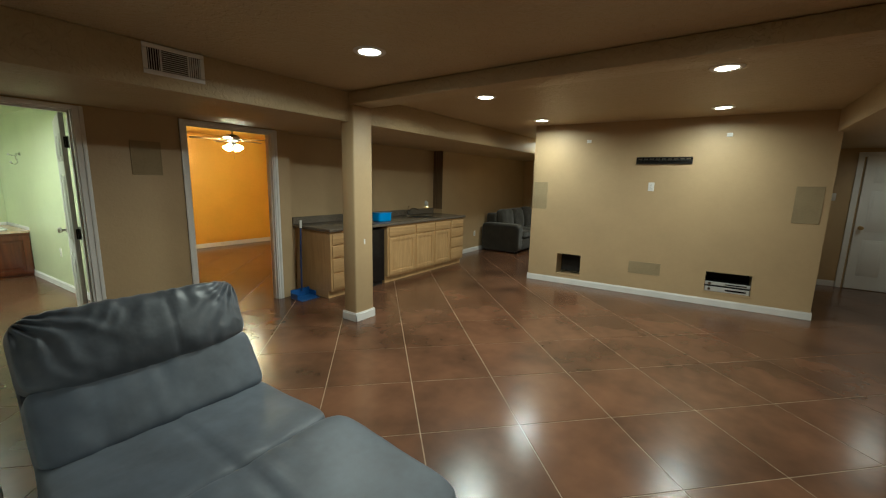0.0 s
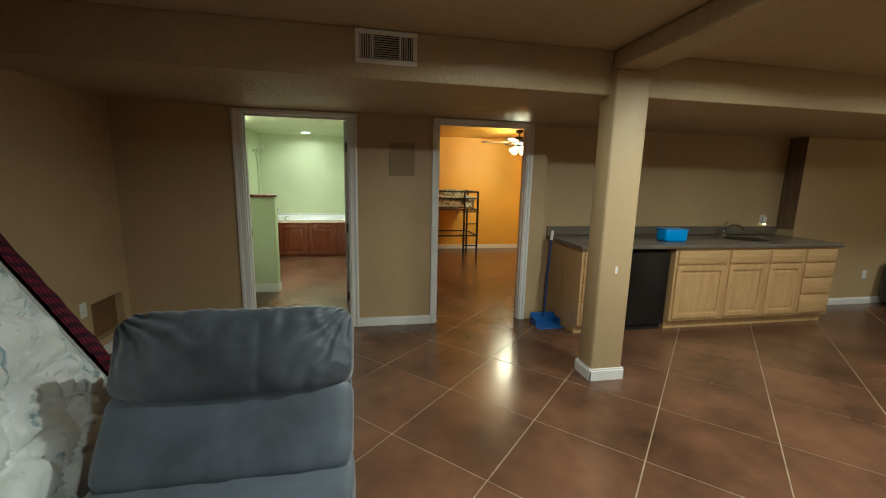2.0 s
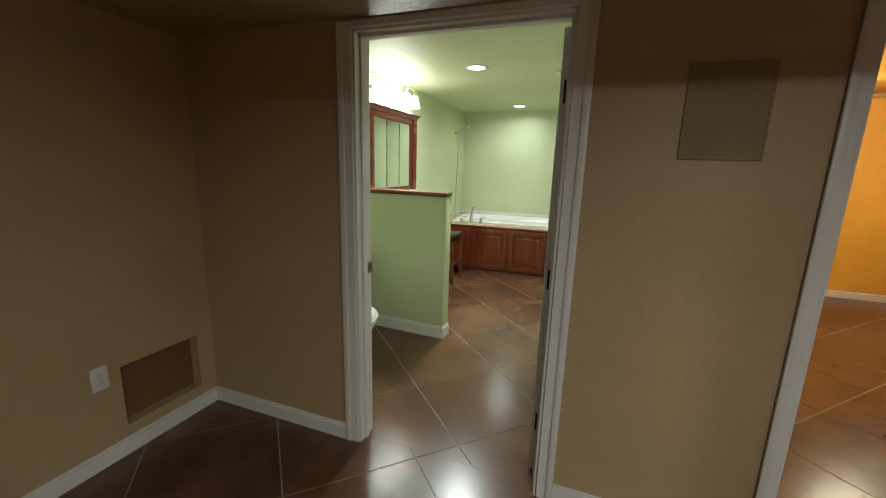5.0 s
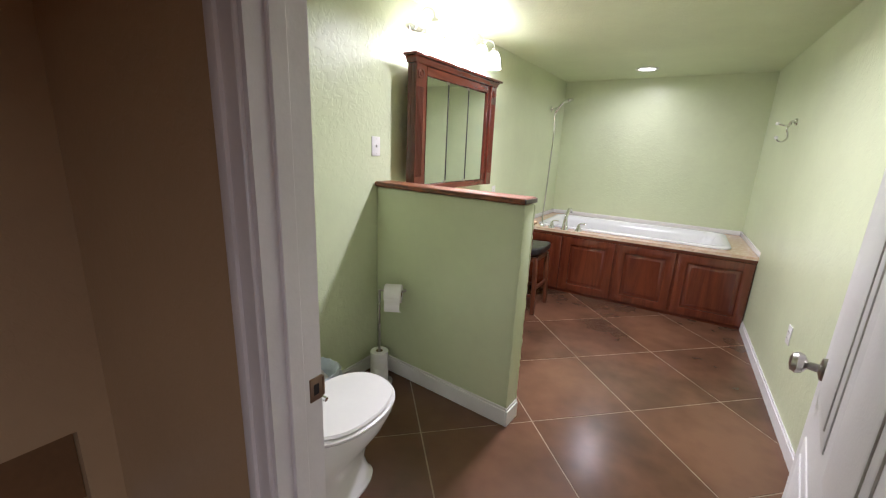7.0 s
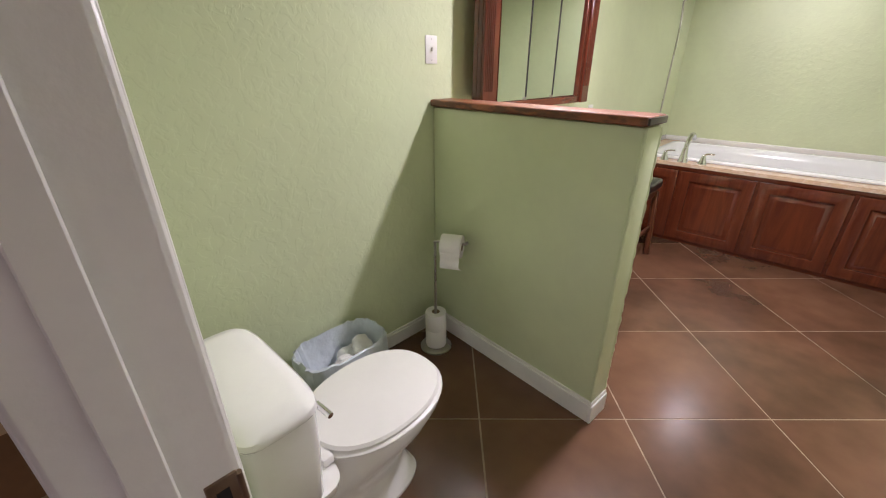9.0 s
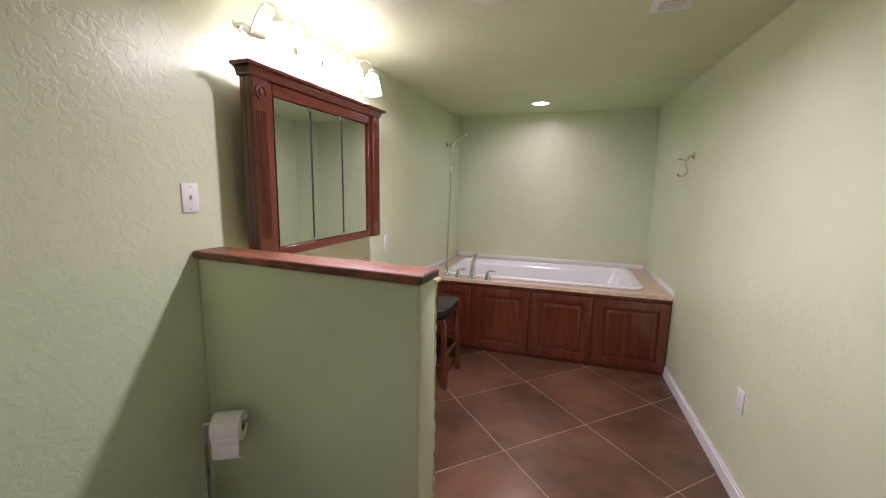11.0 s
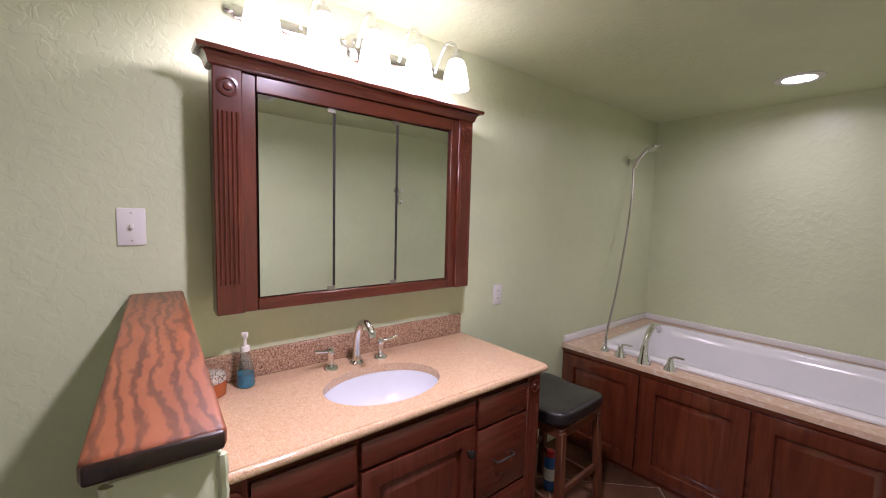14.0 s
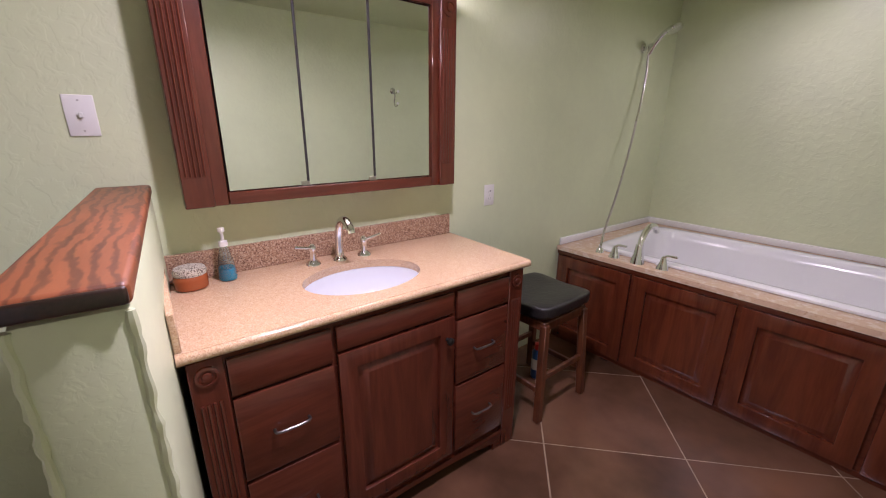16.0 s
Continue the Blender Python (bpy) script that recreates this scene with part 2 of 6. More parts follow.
M_DECK = granite("beige_marble_deck", (0.62, 0.44, 0.30), [(0.25, 0.5, 0.65, (0.70, 0.55, 0.42)), (0.7, 0.62, 0.75, (0.50, 0.32, 0.20))], 0.15)
M_LAMIN = granite("grey_laminate", (0.14, 0.115, 0.09), [(1.0, 0.5, 0.6, (0.22, 0.19, 0.15)), (1.6, 0.58, 0.66, (0.06, 0.05, 0.04))], 0.25)
M_VELVET = material("grey_blue_microfibre", (0.100, 0.122, 0.158), 0.50, var=0.4, scale=4.0, fine=26, color2=(0.044, 0.052, 0.068), sheen=0.25, bump=0.12, bump_scale=11, dist=0.012)
M_VELVETDK = material("dark_navy_microfibre", (0.080, 0.092, 0.114), 0.44, var=0.4, scale=5.0, fine=30, color2=(0.022, 0.027, 0.036), sheen=0.3, bump=0.3, bump_scale=7, dist=0.018)
M_SOFA = material("dark_olive_sofa_fabric", (0.030, 0.025, 0.017), 0.85, var=0.25, scale=6, fine=90, bump=0.2, bump_scale=150, sheen=0.3)
M_LEATHER = material("black_leather", (0.018, 0.016, 0.016), 0.32, var=0.2, scale=9, bump=0.25, bump_scale=90)
M_QUILT = material("white_floral_quilting", (0.76, 0.78, 0.80), 0.75, var=0.2, scale=7, fine=42, color2=(0.62, 0.64, 0.60), bump=0.9, bump_scale=11, dist=0.035)
M_PIPING = material("grey_edge_tape", (0.42, 0.42, 0.40), 0.8, var=0.1, scale=9)
M_BAG = material("white_thin_bag", (0.62, 0.68, 0.74), 0.3, var=0.08, scale=12, bump=0.5, bump_scale=30)
M_PAPER = material("white_tissue_paper", (0.80, 0.79, 0.77), 0.9, var=0.03, bump=0.3, bump_scale=200)
M_BLUE = material("blue_plastic", (0.02, 0.10, 0.32), 0.35, var=0.1)
M_SKY = material("bright_blue_plastic", (0.012, 0.36, 1.0), 0.3, var=0.06)
M_BLUEDK = material("blue_handle", (0.02, 0.04, 0.12), 0.35, var=0.1)
M_PEWTER = material("dark_pewter", (0.14, 0.125, 0.115), 0.32, 0.9, var=0.08)
M_BROWN = wood("dark_brown_strip", (0.20, 0.13, 0.07), (0.11, 0.07, 0.036), 0.5, "Z")
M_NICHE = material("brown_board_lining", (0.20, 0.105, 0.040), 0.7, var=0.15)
M_STEEL = material("stainless_steel", (0.45, 0.45, 0.44), 0.25, 1.0, var=0.05)
M_SILVER = material("silver_painted_front", (0.62, 0.62, 0.61), 0.3, 0.3, var=0.05)
M_LENS = glow("lit_lens", (1.0, 0.95, 0.86), 14)
M_SHADE = glow("lit_frosted_glass", (1.0, 0.96, 0.90), VANITY_GLOW)
M_FANSHADE = glow("lit_fan_glass", (1.0, 0.86, 0.60), FAN_GLOW)
M_NIGHT = glow("night_light_glow", (1.0, 0.75, 0.35), 3)


def mirror_material():
    m = bpy.data.materials.new("silvered_mirror")
    m.use_nodes = True
    p = m.node_tree.nodes["Principled BSDF"]
    p.inputs["Base Color"].default_value = (0.86, 0.90, 0.87, 1)
    p.inputs["Metallic"].default_value, p.inputs["Roughness"].default_value = 1.0, 0.01
    return m


def clear_material(name, color, rough=0.03):
    m = bpy.data.materials.new(name)
    m.use_nodes = True
    p = m.node_tree.nodes["Principled BSDF"]
    p.inputs["Base Color"].default_value = (*color, 1)
    p.inputs["Transmission Weight"].default_value, p.inputs["Roughness"].default_value = 1.0, rough
    return m


def plaid_material():
    m = material("red_plaid_flannel", (0.16, 0.012, 0.022), 0.9, var=0.2, scale=14)
    nt = m.node_tree
    p = nt.nodes["Principled BSDF"]
    tc = nt.nodes.new("ShaderNodeTexCoord")
    last = None
    for axis in ("X", "Y"):
        w = nt.nodes.new("ShaderNodeTexWave")
        w.bands_direction = axis
        w.inputs["Scale"].default_value = 11.0 if axis == "X" else 13.0
        w.inputs["Distortion"].default_value = 0.8
        nt.links.new(tc.outputs["Object"], w.inputs["Vector"])
        r = nt.nodes.new("ShaderNodeMapRange")
        r.inputs[1].default_value, r.inputs[2].default_value = 0.55, 0.65
        nt.links.new(w.outputs["Fac"], r.inputs[0])
        x = nt.nodes.new("ShaderNodeMix")
        x.data_type = "RGBA"
        nt.links.new(r.outputs[0], x.inputs[0])
        if last:
            nt.links.new(last, x.inputs[6])
        else:
            x.inputs[6].default_value = (0.30, 0.018, 0.050, 1)
        x.inputs[7].default_value = (0.055, 0.012, 0.034, 1)
        last = x.outputs[2]
    nt.links.new(last, p.inputs["Base Color"])
    return m


def floral_material():
    m = M_QUILT
    nt = m.node_tree
    p = nt.nodes["Principled BSDF"]
    old = p.inputs["Base Color"].links[0].from_socket
    tc = nt.nodes.new("ShaderNodeTexCoord")
    n = nt.nodes.new("ShaderNodeTexNoise")
    n.inputs["Scale"].default_value, n.inputs["Detail"].default_value, n.inputs["Distortion"].default_value = 9.5, 3, 1.2
    nt.links.new(tc.outputs["Object"], n.inputs["Vector"])
    r = nt.nodes.new("ShaderNodeMapRange")
    r.inputs[1].default_value, r.inputs[2].default_value, r.inputs[4].default_value = 0.60, 0.68, 0.75
    nt.links.new(n.outputs[0], r.inputs[0])
    x = nt.nodes.new("ShaderNodeMix")
    x.data_type = "RGBA"
    nt.links.new(r.outputs[0], x.inputs[0])
    nt.links.new(old, x.inputs[6])
    x.inputs[7].default_value = (0.13, 0.26, 0.30, 1)
    nt.links.new(x.outputs[2], p.inputs["Base Color"])
    return m


M_MIRROR = mirror_material()
M_PLAID = plaid_material()
floral_material()
M_SOAP = clear_material("clear_soap_bottle", (0.85, 0.95, 1.0))
M_SOAPLIQ = material("blue_liquid_soap", (0.03, 0.38, 0.58), 0.12, var=0.05)
M_CANDLE = material("orange_candle_wax", (0.36, 0.09, 0.025), 0.25, var=0.1)
M_LID = granite("speckled_lid", (0.55, 0.50, 0.42), [(2.0, 0.5, 0.56, (0.10, 0.07, 0.05))], 0.4)


# ---- mesh helpers ----
def box(x0, x1, y0, y1, z0, z1, bevel=0.0, seg=2, bm=None):
    """A box between two corners, with rounded edges; added to bm where one is given."""
    b = bmesh.new()
    bmesh.ops.create_cube(b, size=1.0)
    bmesh.ops.transform(b, matrix=Matrix.LocRotScale(((x0 + x1) / 2, (y0 + y1) / 2, (z0 + z1) / 2), None, (abs(x1 - x0), abs(y1 - y0), abs(z1 - z0))), verts=b.verts)
    if bevel:
        bmesh.ops.bevel(b, geom=b.edges[:], offset=bevel, segments=seg, affect="EDGES", profile=0.5)
    return add(bm, b)


def add(bm, other):
    """Joins other into bm, or returns other."""
    if bm is None:
        return other
    me = bpy.data.meshes.new("tmp")
    other.to_mesh(me)
    other.free()
    bm.from_mesh(me)
    bpy.data.meshes.remove(me)
    return bm


def moved(bm, m):
    bmesh.ops.transform(bm, matrix=m, verts=bm.verts)
    return bm


def lathe(profile, seg=28, sx=1.0, sy=1.0, close=True):
    """A turned shape from (radius, height) pairs."""
    b = bmesh.new()
    rings = []
    for r, z in profile:
        rings.append([b.verts.new((r * math.cos(2 * math.pi * i / seg) * sx, r * math.sin(2 * math.pi * i / seg) * sy, z)) for i in range(seg)])
    for a, c in zip(rings, rings[1:]):
        for i in range(seg):
            b.faces.new((a[i], a[(i + 1) % seg], c[(i + 1) % seg], c[i]))
    if close:
        b.faces.new(rings[0][::-1])
        b.faces.new(rings[-1])
    bmesh.ops.recalc_face_normals(b, faces=b.faces[:])
    return b


def tube(points, r, seg=10, radii=None):
    """A round bar along a line of points."""
    b = bmesh.new()
    pts = [Vector(p) for p in points]
    rings, up = [], Vector((0.13, 0.31, 0.94)).normalized()
    for i, p in enumerate(pts):
        d = (pts[min(i + 1, len(pts) - 1)] - pts[max(i - 1, 0)]).normalized()
        s = d.cross(up)
        s = s.normalized() if s.length > 1e-4 else Vector((1, 0, 0))
        q = s.cross(d).normalized()
        rr = radii[i] if radii else r
        rings.append([b.verts.new(p + (s * math.cos(2 * math.pi * k / seg) + q * math.sin(2 * math.pi * k / seg)) * rr) for k in range(seg)])
    for a, c in zip(rings, rings[1:]):
        for i in range(seg):
            b.faces.new((a[i], a[(i + 1) % seg], c[(i + 1) % seg], c[i]))
    b.faces.new(rings[0][::-1])
    b.faces.new(rings[-1])
    bmesh.ops.recalc_face_normals(b, faces=b.faces[:])
    return b


def arc(points, n=10):
    """A smooth line through the given points."""
    p = [Vector(q) for q in points]
    p = [p[0] * 2 - p[1]] + p + [p[-1] * 2 - p[-2]]
    out = []
    for i in range(1, len(p) - 2):
        for k in range(n):
            t = k / n
            a, b, c, d = p[i - 1:i + 3]
            out.append(0.5 * (2 * b + (c - a) * t + (2 * a - 5 * b + 4 * c - d) * t * t + (3 * b - a - 3 * c + d) * t ** 3))
    return out + [p[-2]]


def prism(poly, z0, z1, bevel=0.0):
    """A flat outline (x, y), extruded upwards."""
    b = bmesh.new()
    lo, hi = [b.verts.new((x, y, z0)) for x, y in poly], [b.verts.new((x, y, z1)) for x, y in poly]
    n = len(poly)
    b.faces.new(lo[::-1])
    b.faces.new(hi)
    for i in range(n):
        b.faces.new((lo[i], lo[(i + 1) % n], hi[(i + 1) % n], hi[i]))
    bmesh.ops.recalc_face_normals(b, faces=b.faces[:])
    if bevel:
        bmesh.ops.bevel(b, geom=b.edges[:], offset=bevel, segments=2, affect="EDGES", profile=0.5)
    return b


def cushion(w, d, h, n=16, k=5.0, lumps=0.012, freq=6.0, seed=0.0):
    """A padded block with soft corners, centred on its origin."""
    b = bmesh.new()
    bmesh.ops.create_cube(b, size=2.0)
    bmesh.ops.subdivide_edges(b, edges=b.edges[:], cuts=n, use_grid_fill=True)
    for v in b.verts:
        x, y, z = v.co
        f = (abs(x) ** k + abs(y) ** k + abs(z) ** k) ** (-1 / k)
        p = Vector((x * f * w / 2, y * f * d / 2, z * f * h / 2))
        o = noise.noise(p * freq + Vector((seed, seed * 2, 0))) + 0.5 * noise.noise(p * freq * 2.7 + Vector((0, seed, 3)))
        v.co = p + Vector((x, y, z)).normalized() * o * lumps
    for f in b.faces:
        f.smooth = True
    return b


def finish(name, bm, mat, smooth=True):
    me = bpy.data.meshes.new(name)
    bmesh.ops.recalc_face_normals(bm, faces=bm.faces[:])
    bm.to_mesh(me)
    bm.free()
    me.materials.append(mat)
    ob = new(name, me)
    if smooth:
        me.shade_smooth()
        me.set_sharp_from_angle(angle=radians(38))
    return ob


def part(name, bm, mat, parent, label=""):
    """One mesh under a thing or under a part."""
    ob = finish(name, bm, mat)
    ob.parent = parent
    if label:
        ob["label"] = label
    return ob


def thing(name, label, category, x=0, y=0, z=0, rz=0, group="", kind=""):
    """An Empty at the base of a thing, to carry its parts."""
    ob = new(name)
    ob.empty_display_size = 0.1
    ob.matrix_world = pose(x, y, z, 0, 0, rz)
    return tagged(ob, label, category, group, kind)


def structure(name, bm, mat, label):
    return tagged(finish(name, bm, mat), label, name.split("_")[0], kind="structure")


def wall_boxes(axis, a0, a1, u0, u1, z0, z1, holes=()):
    """A wall from a0 to a1 across, u0 to u1 along, with rectangular holes (u0, u1, z0, z1)."""
    us = sorted({u0, u1, *[min(max(h[i], u0), u1) for h in holes for i in (0, 1)]})
    zs = sorted({z0, z1, *[min(max(h[i], z0), z1) for h in holes for i in (2, 3)]})
    bm = bmesh.new()
    for ua, ub in zip(us, us[1:]):
        solid = [not any(h[0] <= (ua + ub) / 2 <= h[1] and h[2] <= (za + zb) / 2 <= h[3] for h in holes) for za, zb in zip(zs, zs[1:])]
        i = 0
        while i < len(solid):
            if solid[i]:
                j = i
                while j + 1 < len(solid) and solid[j + 1]:
                    j += 1
                args = (a0, a1, ua, ub) if axis == "x" else (ua, ub, a0, a1)
                bm = box(*args, zs[i], zs[j + 1], bm=bm)
                i = j
            i += 1
    return bm


# ---- the large structure ----
XL, XE, YS = -0.688, 9.0, -7.1
BX0, BXR0, BXR1, BY1 = -0.72, 1.722, 1.415, 5.0
BED_X0, BED_X1, BED_Y1 = 1.80, 6.5, 4.6
D1 = (0.362, 1.288)      # bathroom doorway
D2 = (2.168, 3.088)      # bedroom doorway
D_TOP = 2.072


def bath_right(y):
    return BXR0 + (BXR1 - BXR0) * (y - 0.12) / (BY1 - 0.12)


structure("wall_north", wall_boxes("y", 0.0, 0.06, XL - 0.1, 3.32, 0, H_MAIN, [(D1[0] - 0.017, D1[1] + 0.017, -1, D_TOP), (D2[0] - 0.017, D2[1] + 0.017, -1, D_TOP)]), M_TAN, "tan painted wall with two white-cased doorways")
structure("wall_alcove", wall_boxes("y", 0.22, 0.28, 3.26, 6.64, 0, H_MAIN), M_TAN, "tan painted recessed wall behind the wet bar")
structure("wall_alcove_side", wall_boxes("x", 3.26, 3.32, 0.06, 0.22, 0, H_MAIN), M_TAN, "tan painted short side of the bar recess")
structure("wall_northeast", wall_boxes("y", 0.0, 0.28, 6.64, 10.5, 0, H_MAIN), M_TAN, "tan painted wall beside the dark sofa")
structure("wall_west", wall_boxes("x", XL - 0.2, XL, YS, 0, 0, H_MAIN, [(-0.51, -0.10, 0.15, 0.47)]), M_TAN, "tan painted wall with a low open return-air niche")
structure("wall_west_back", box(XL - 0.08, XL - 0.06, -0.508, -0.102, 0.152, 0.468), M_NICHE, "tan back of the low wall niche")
structure("wall_south", wall_boxes("y", YS - 0.1, YS, XL - 0.1, 10.5, 0, H_MAIN), M_TAN, "plain tan painted wall")
structure("wall_east", wall_boxes("x", XE, XE + 0.1, YS, -5.45, 0, H_MAIN), M_TAN, "tan painted end wall with a white panel door")
structure("wall_far_east", wall_boxes("x", 10.4, 10.5, -1.82, 0, 0, H_MAIN), M_TAN, "tan painted wall behind the sofa corner")
MEDIA = pose(6.28, -2.02, 0, 0, 0, 3.63)     # its left end; the wall runs along local -y
NICHES = ((-0.815, -0.447, 0.150, 0.472), (-2.895, -2.400, 0.184, 0.452))
structure("wall_media", moved(wall_boxes("x", 0, 0.32, -3.477, 0, 0, H_MAIN, NICHES), MEDIA), M_TAN, "tan media wall with two open equipment niches and speakers")
structure("wall_media_back", prism([(6.62, -2.035), (6.84, -5.47), (10.4, -5.47), (10.4, -2.035)], 0, H_MAIN), M_TAN, "plain tan wall behind the media wall")
structure("ceiling", box(XL - 0.1, 10.5, YS, 0.28, H_MAIN, H_MAIN + 0.1), M_TAN_CEIL, "brown-tan textured ceiling with recessed lights")
structure("soffit_north", box(XL, 10.4, -1.33, 0.22, 2.11, H_MAIN, 0.012), M_TAN_CEIL, "low tan soffit over the doors and the wet bar")
structure("soffit_south", box(XL, XE, YS, -5.44, 2.16, H_MAIN, 0.012), M_TAN_CEIL, "low tan soffit along the far side")
structure("beam", box(3.13, 3.40, -5.45, -1.335, 2.272, H_MAIN, 0.02), M_TAN_CEIL, "tan boxed ceiling beam resting on the post")

# bathroom and bedroom shells
structure("wall_bath_south", wall_boxes("y", 0.062, 0.12, BX0, 1.80, 0, H_BATH + 0.05, [(D1[0] - 0.017, D1[1] + 0.017, -1, D_TOP)]), M_GREEN, "pale green textured wall around the doorway")
structure("wall_bath_west", wall_boxes("x", BX0 - 0.1, BX0, 0.06, BY1 + 0.1, 0, H_BATH + 0.05), M_GREEN, "pale green knockdown-textured wall behind the vanity")
structure("wall_bath_north", wall_boxes("y", BY1, BY1 + 0.1, BX0, BXR1 + 0.2, 0, H_BATH + 0.05), M_GREEN, "pale green textured wall behind the bathtub")
structure("wall_bath_east", prism([(BXR0, 0.122), (bath_right(BY1 - 0.001), BY1 - 0.001), (BXR1 + 0.06, BY1 - 0.001), (BXR0 + 0.06, 0.122)], 0, H_BATH + 0.05), M_GREEN, "pale green textured long wall")
structure("ceiling_bath", box(BX0 - 0.1, 1.80, 0.06, BY1 + 0.1, H_BATH, H_BATH + 0.1), M_GREEN_CEIL, "pale green textured bathroom ceiling")
structure("wall_bed_south", wall_boxes("y", 0.062, 0.12, BED_X0, 3.258, 0, H_BED, [(D2[0] - 0.017, D2[1] + 0.017, -1, D_TOP)]), M_ORANGE, "orange painted wall around the doorway")
structure("wall_bed_southeast", wall_boxes("y", 0.282, 0.34, 3.262, BED_X1, 0, H_BED), M_ORANGE, "orange painted wall")
structure("wall_bed_return", box(3.20, 3.258, 0.121, 0.281, 0, H_BED), M_ORANGE, "orange painted wall return")
structure("wall_bed_west", box(BED_X0 - 0.02, BED_X0 + 0.04, 0.12, BED_Y1, 0, H_BED), M_ORANGE, "orange painted wall")
structure("wall_bed_north", box(BED_X0, BED_X1, BED_Y1, BED_Y1 + 0.1, 0, H_BED), M_ORANGE, "orange painted far wall")
structure("wall_bed_east", box(BED_X1, BED_X1 + 0.1, 0.28, BED_Y1 + 0.1, 0, H_BED), M_ORANGE, "orange painted wall")
structure("ceiling_bed", box(BED_X0, BED_X1 + 0.1, 0.12, BED_Y1 + 0.1, H_BED, H_BED + 0.1), M_ORANGE_CEIL, "orange tinted bedroom ceiling")

# Thin strip added to make the recess's side face dark brown.
structure("trim", box(6.626, 6.639, 0.0, 0.215, 1.0, 2.109, 0.002, 1), M_BROWN, "dark brown strip added over the side face of the bar recess")

# half wall beside the vanity
HALF = pose(BX0, 1.520, 0, 0, 0, -2.7)
structure("half_wall", moved(box(0.004, 1.020, -0.058, 0.060, 0, 1.238, 0.012), HALF), M_GREEN_FINE, "pale green textured half wall beside the vanity")

for cy in (-0.056, 0.058):
    zs = [0.112 + 1.120 * i / 90 for i in range(91)]
    bead = tube([HALF @ Vector((1.016 + 0.0025 * noise.noise(Vector((z * 22, cy * 50, 1))), cy + 0.003 * noise.noise(Vector((z * 30, cy * 50, 4))), z)) for z in zs], 0.006, 8,
                [0.0065 + 0.0045 * noise.noise(Vector((z * 45, cy * 90, 7))) for z in zs])
    structure("corner_bead", bead, M_GREEN_FINE, "uneven pale green plaster bead down the half wall's corner")


def baseboard(x0, y0, x1, y1, h=0.092, t=0.014):
    """White base moulding; the room lies on the left of the way from the first point to the second."""
    d = Vector((x1 - x0, y1 - y0, 0))
    length = d.length
    bm = box(0, length, 0, t, 0.0, h - 0.016, 0.002, 1)
    box(0, length, 0, t * 0.6, h - 0.017, h, 0.004, 2, bm=bm)
    moved(bm, pose(x0, y0, 0, 0, 0, math.degrees(math.atan2(d.y, d.x))))
    return structure("baseboard", bm, M_WHITE, "white painted base moulding along the wall")


C1, C2 = (0.276, 1.372), (2.100, 3.156)   # outer edges of the door casings
for seg in [(C1[0], 0, XL, 0), (C2[0], 0, C1[1], 0), (10.4, 0, 6.64, 0), (XL, -0.014, XL, -5.5), (6.501, -5.504, 6.279, -2.006),
            (8.98, -5.49, 6.50, -5.49), (6.28, -2.02, 10.4, -2.02), (9.0, -6.08, 9.0, -5.505),
            (BX0, 1.446, BX0, 0.12),
            (bath_right(0.14), 0.14, bath_right(3.92), 3.92), (BED_X1, BED_Y1, BED_X0 + 0.04, BED_Y1)]:
    baseboard(*seg)
for seg in [(1.020, -0.058, 0.014, -0.058), (1.020, 0.060, 1.020, -0.072)]:
    p0, p1 = HALF @ Vector((*seg[:2], 0)), HALF @ Vector((*seg[2:], 0))
    baseboard(p0.x, p0.y, p1.x, p1.y, 0.110)
# three sides of the post base, and the post
px0, px1, py0, py1 = 3.134, 3.398, -1.395, -1.205
structure("post", box(px0, px1, py0, py1, 0, 2.276, 0.018, 3), M_TAN, "tan square column with rounded corners and a white base")
for seg in [(px1 + 0.014, py0, px0 - 0.014, py0), (px0, py0 - 0.014, px0, py1 + 0.014), (px0 - 0.014, py1, px1 + 0.014, py1), (px1, py1 + 0.014, px1, py0 - 0.014)]:
    baseboard(*seg, h=0.098)


structure("post_chip", box(3.262, 3.282, py0 - 0.0012, py0 + 0.002, 0.845, 0.90, 0.001, 1), M_WHITE, "small white chip in the column's paint")


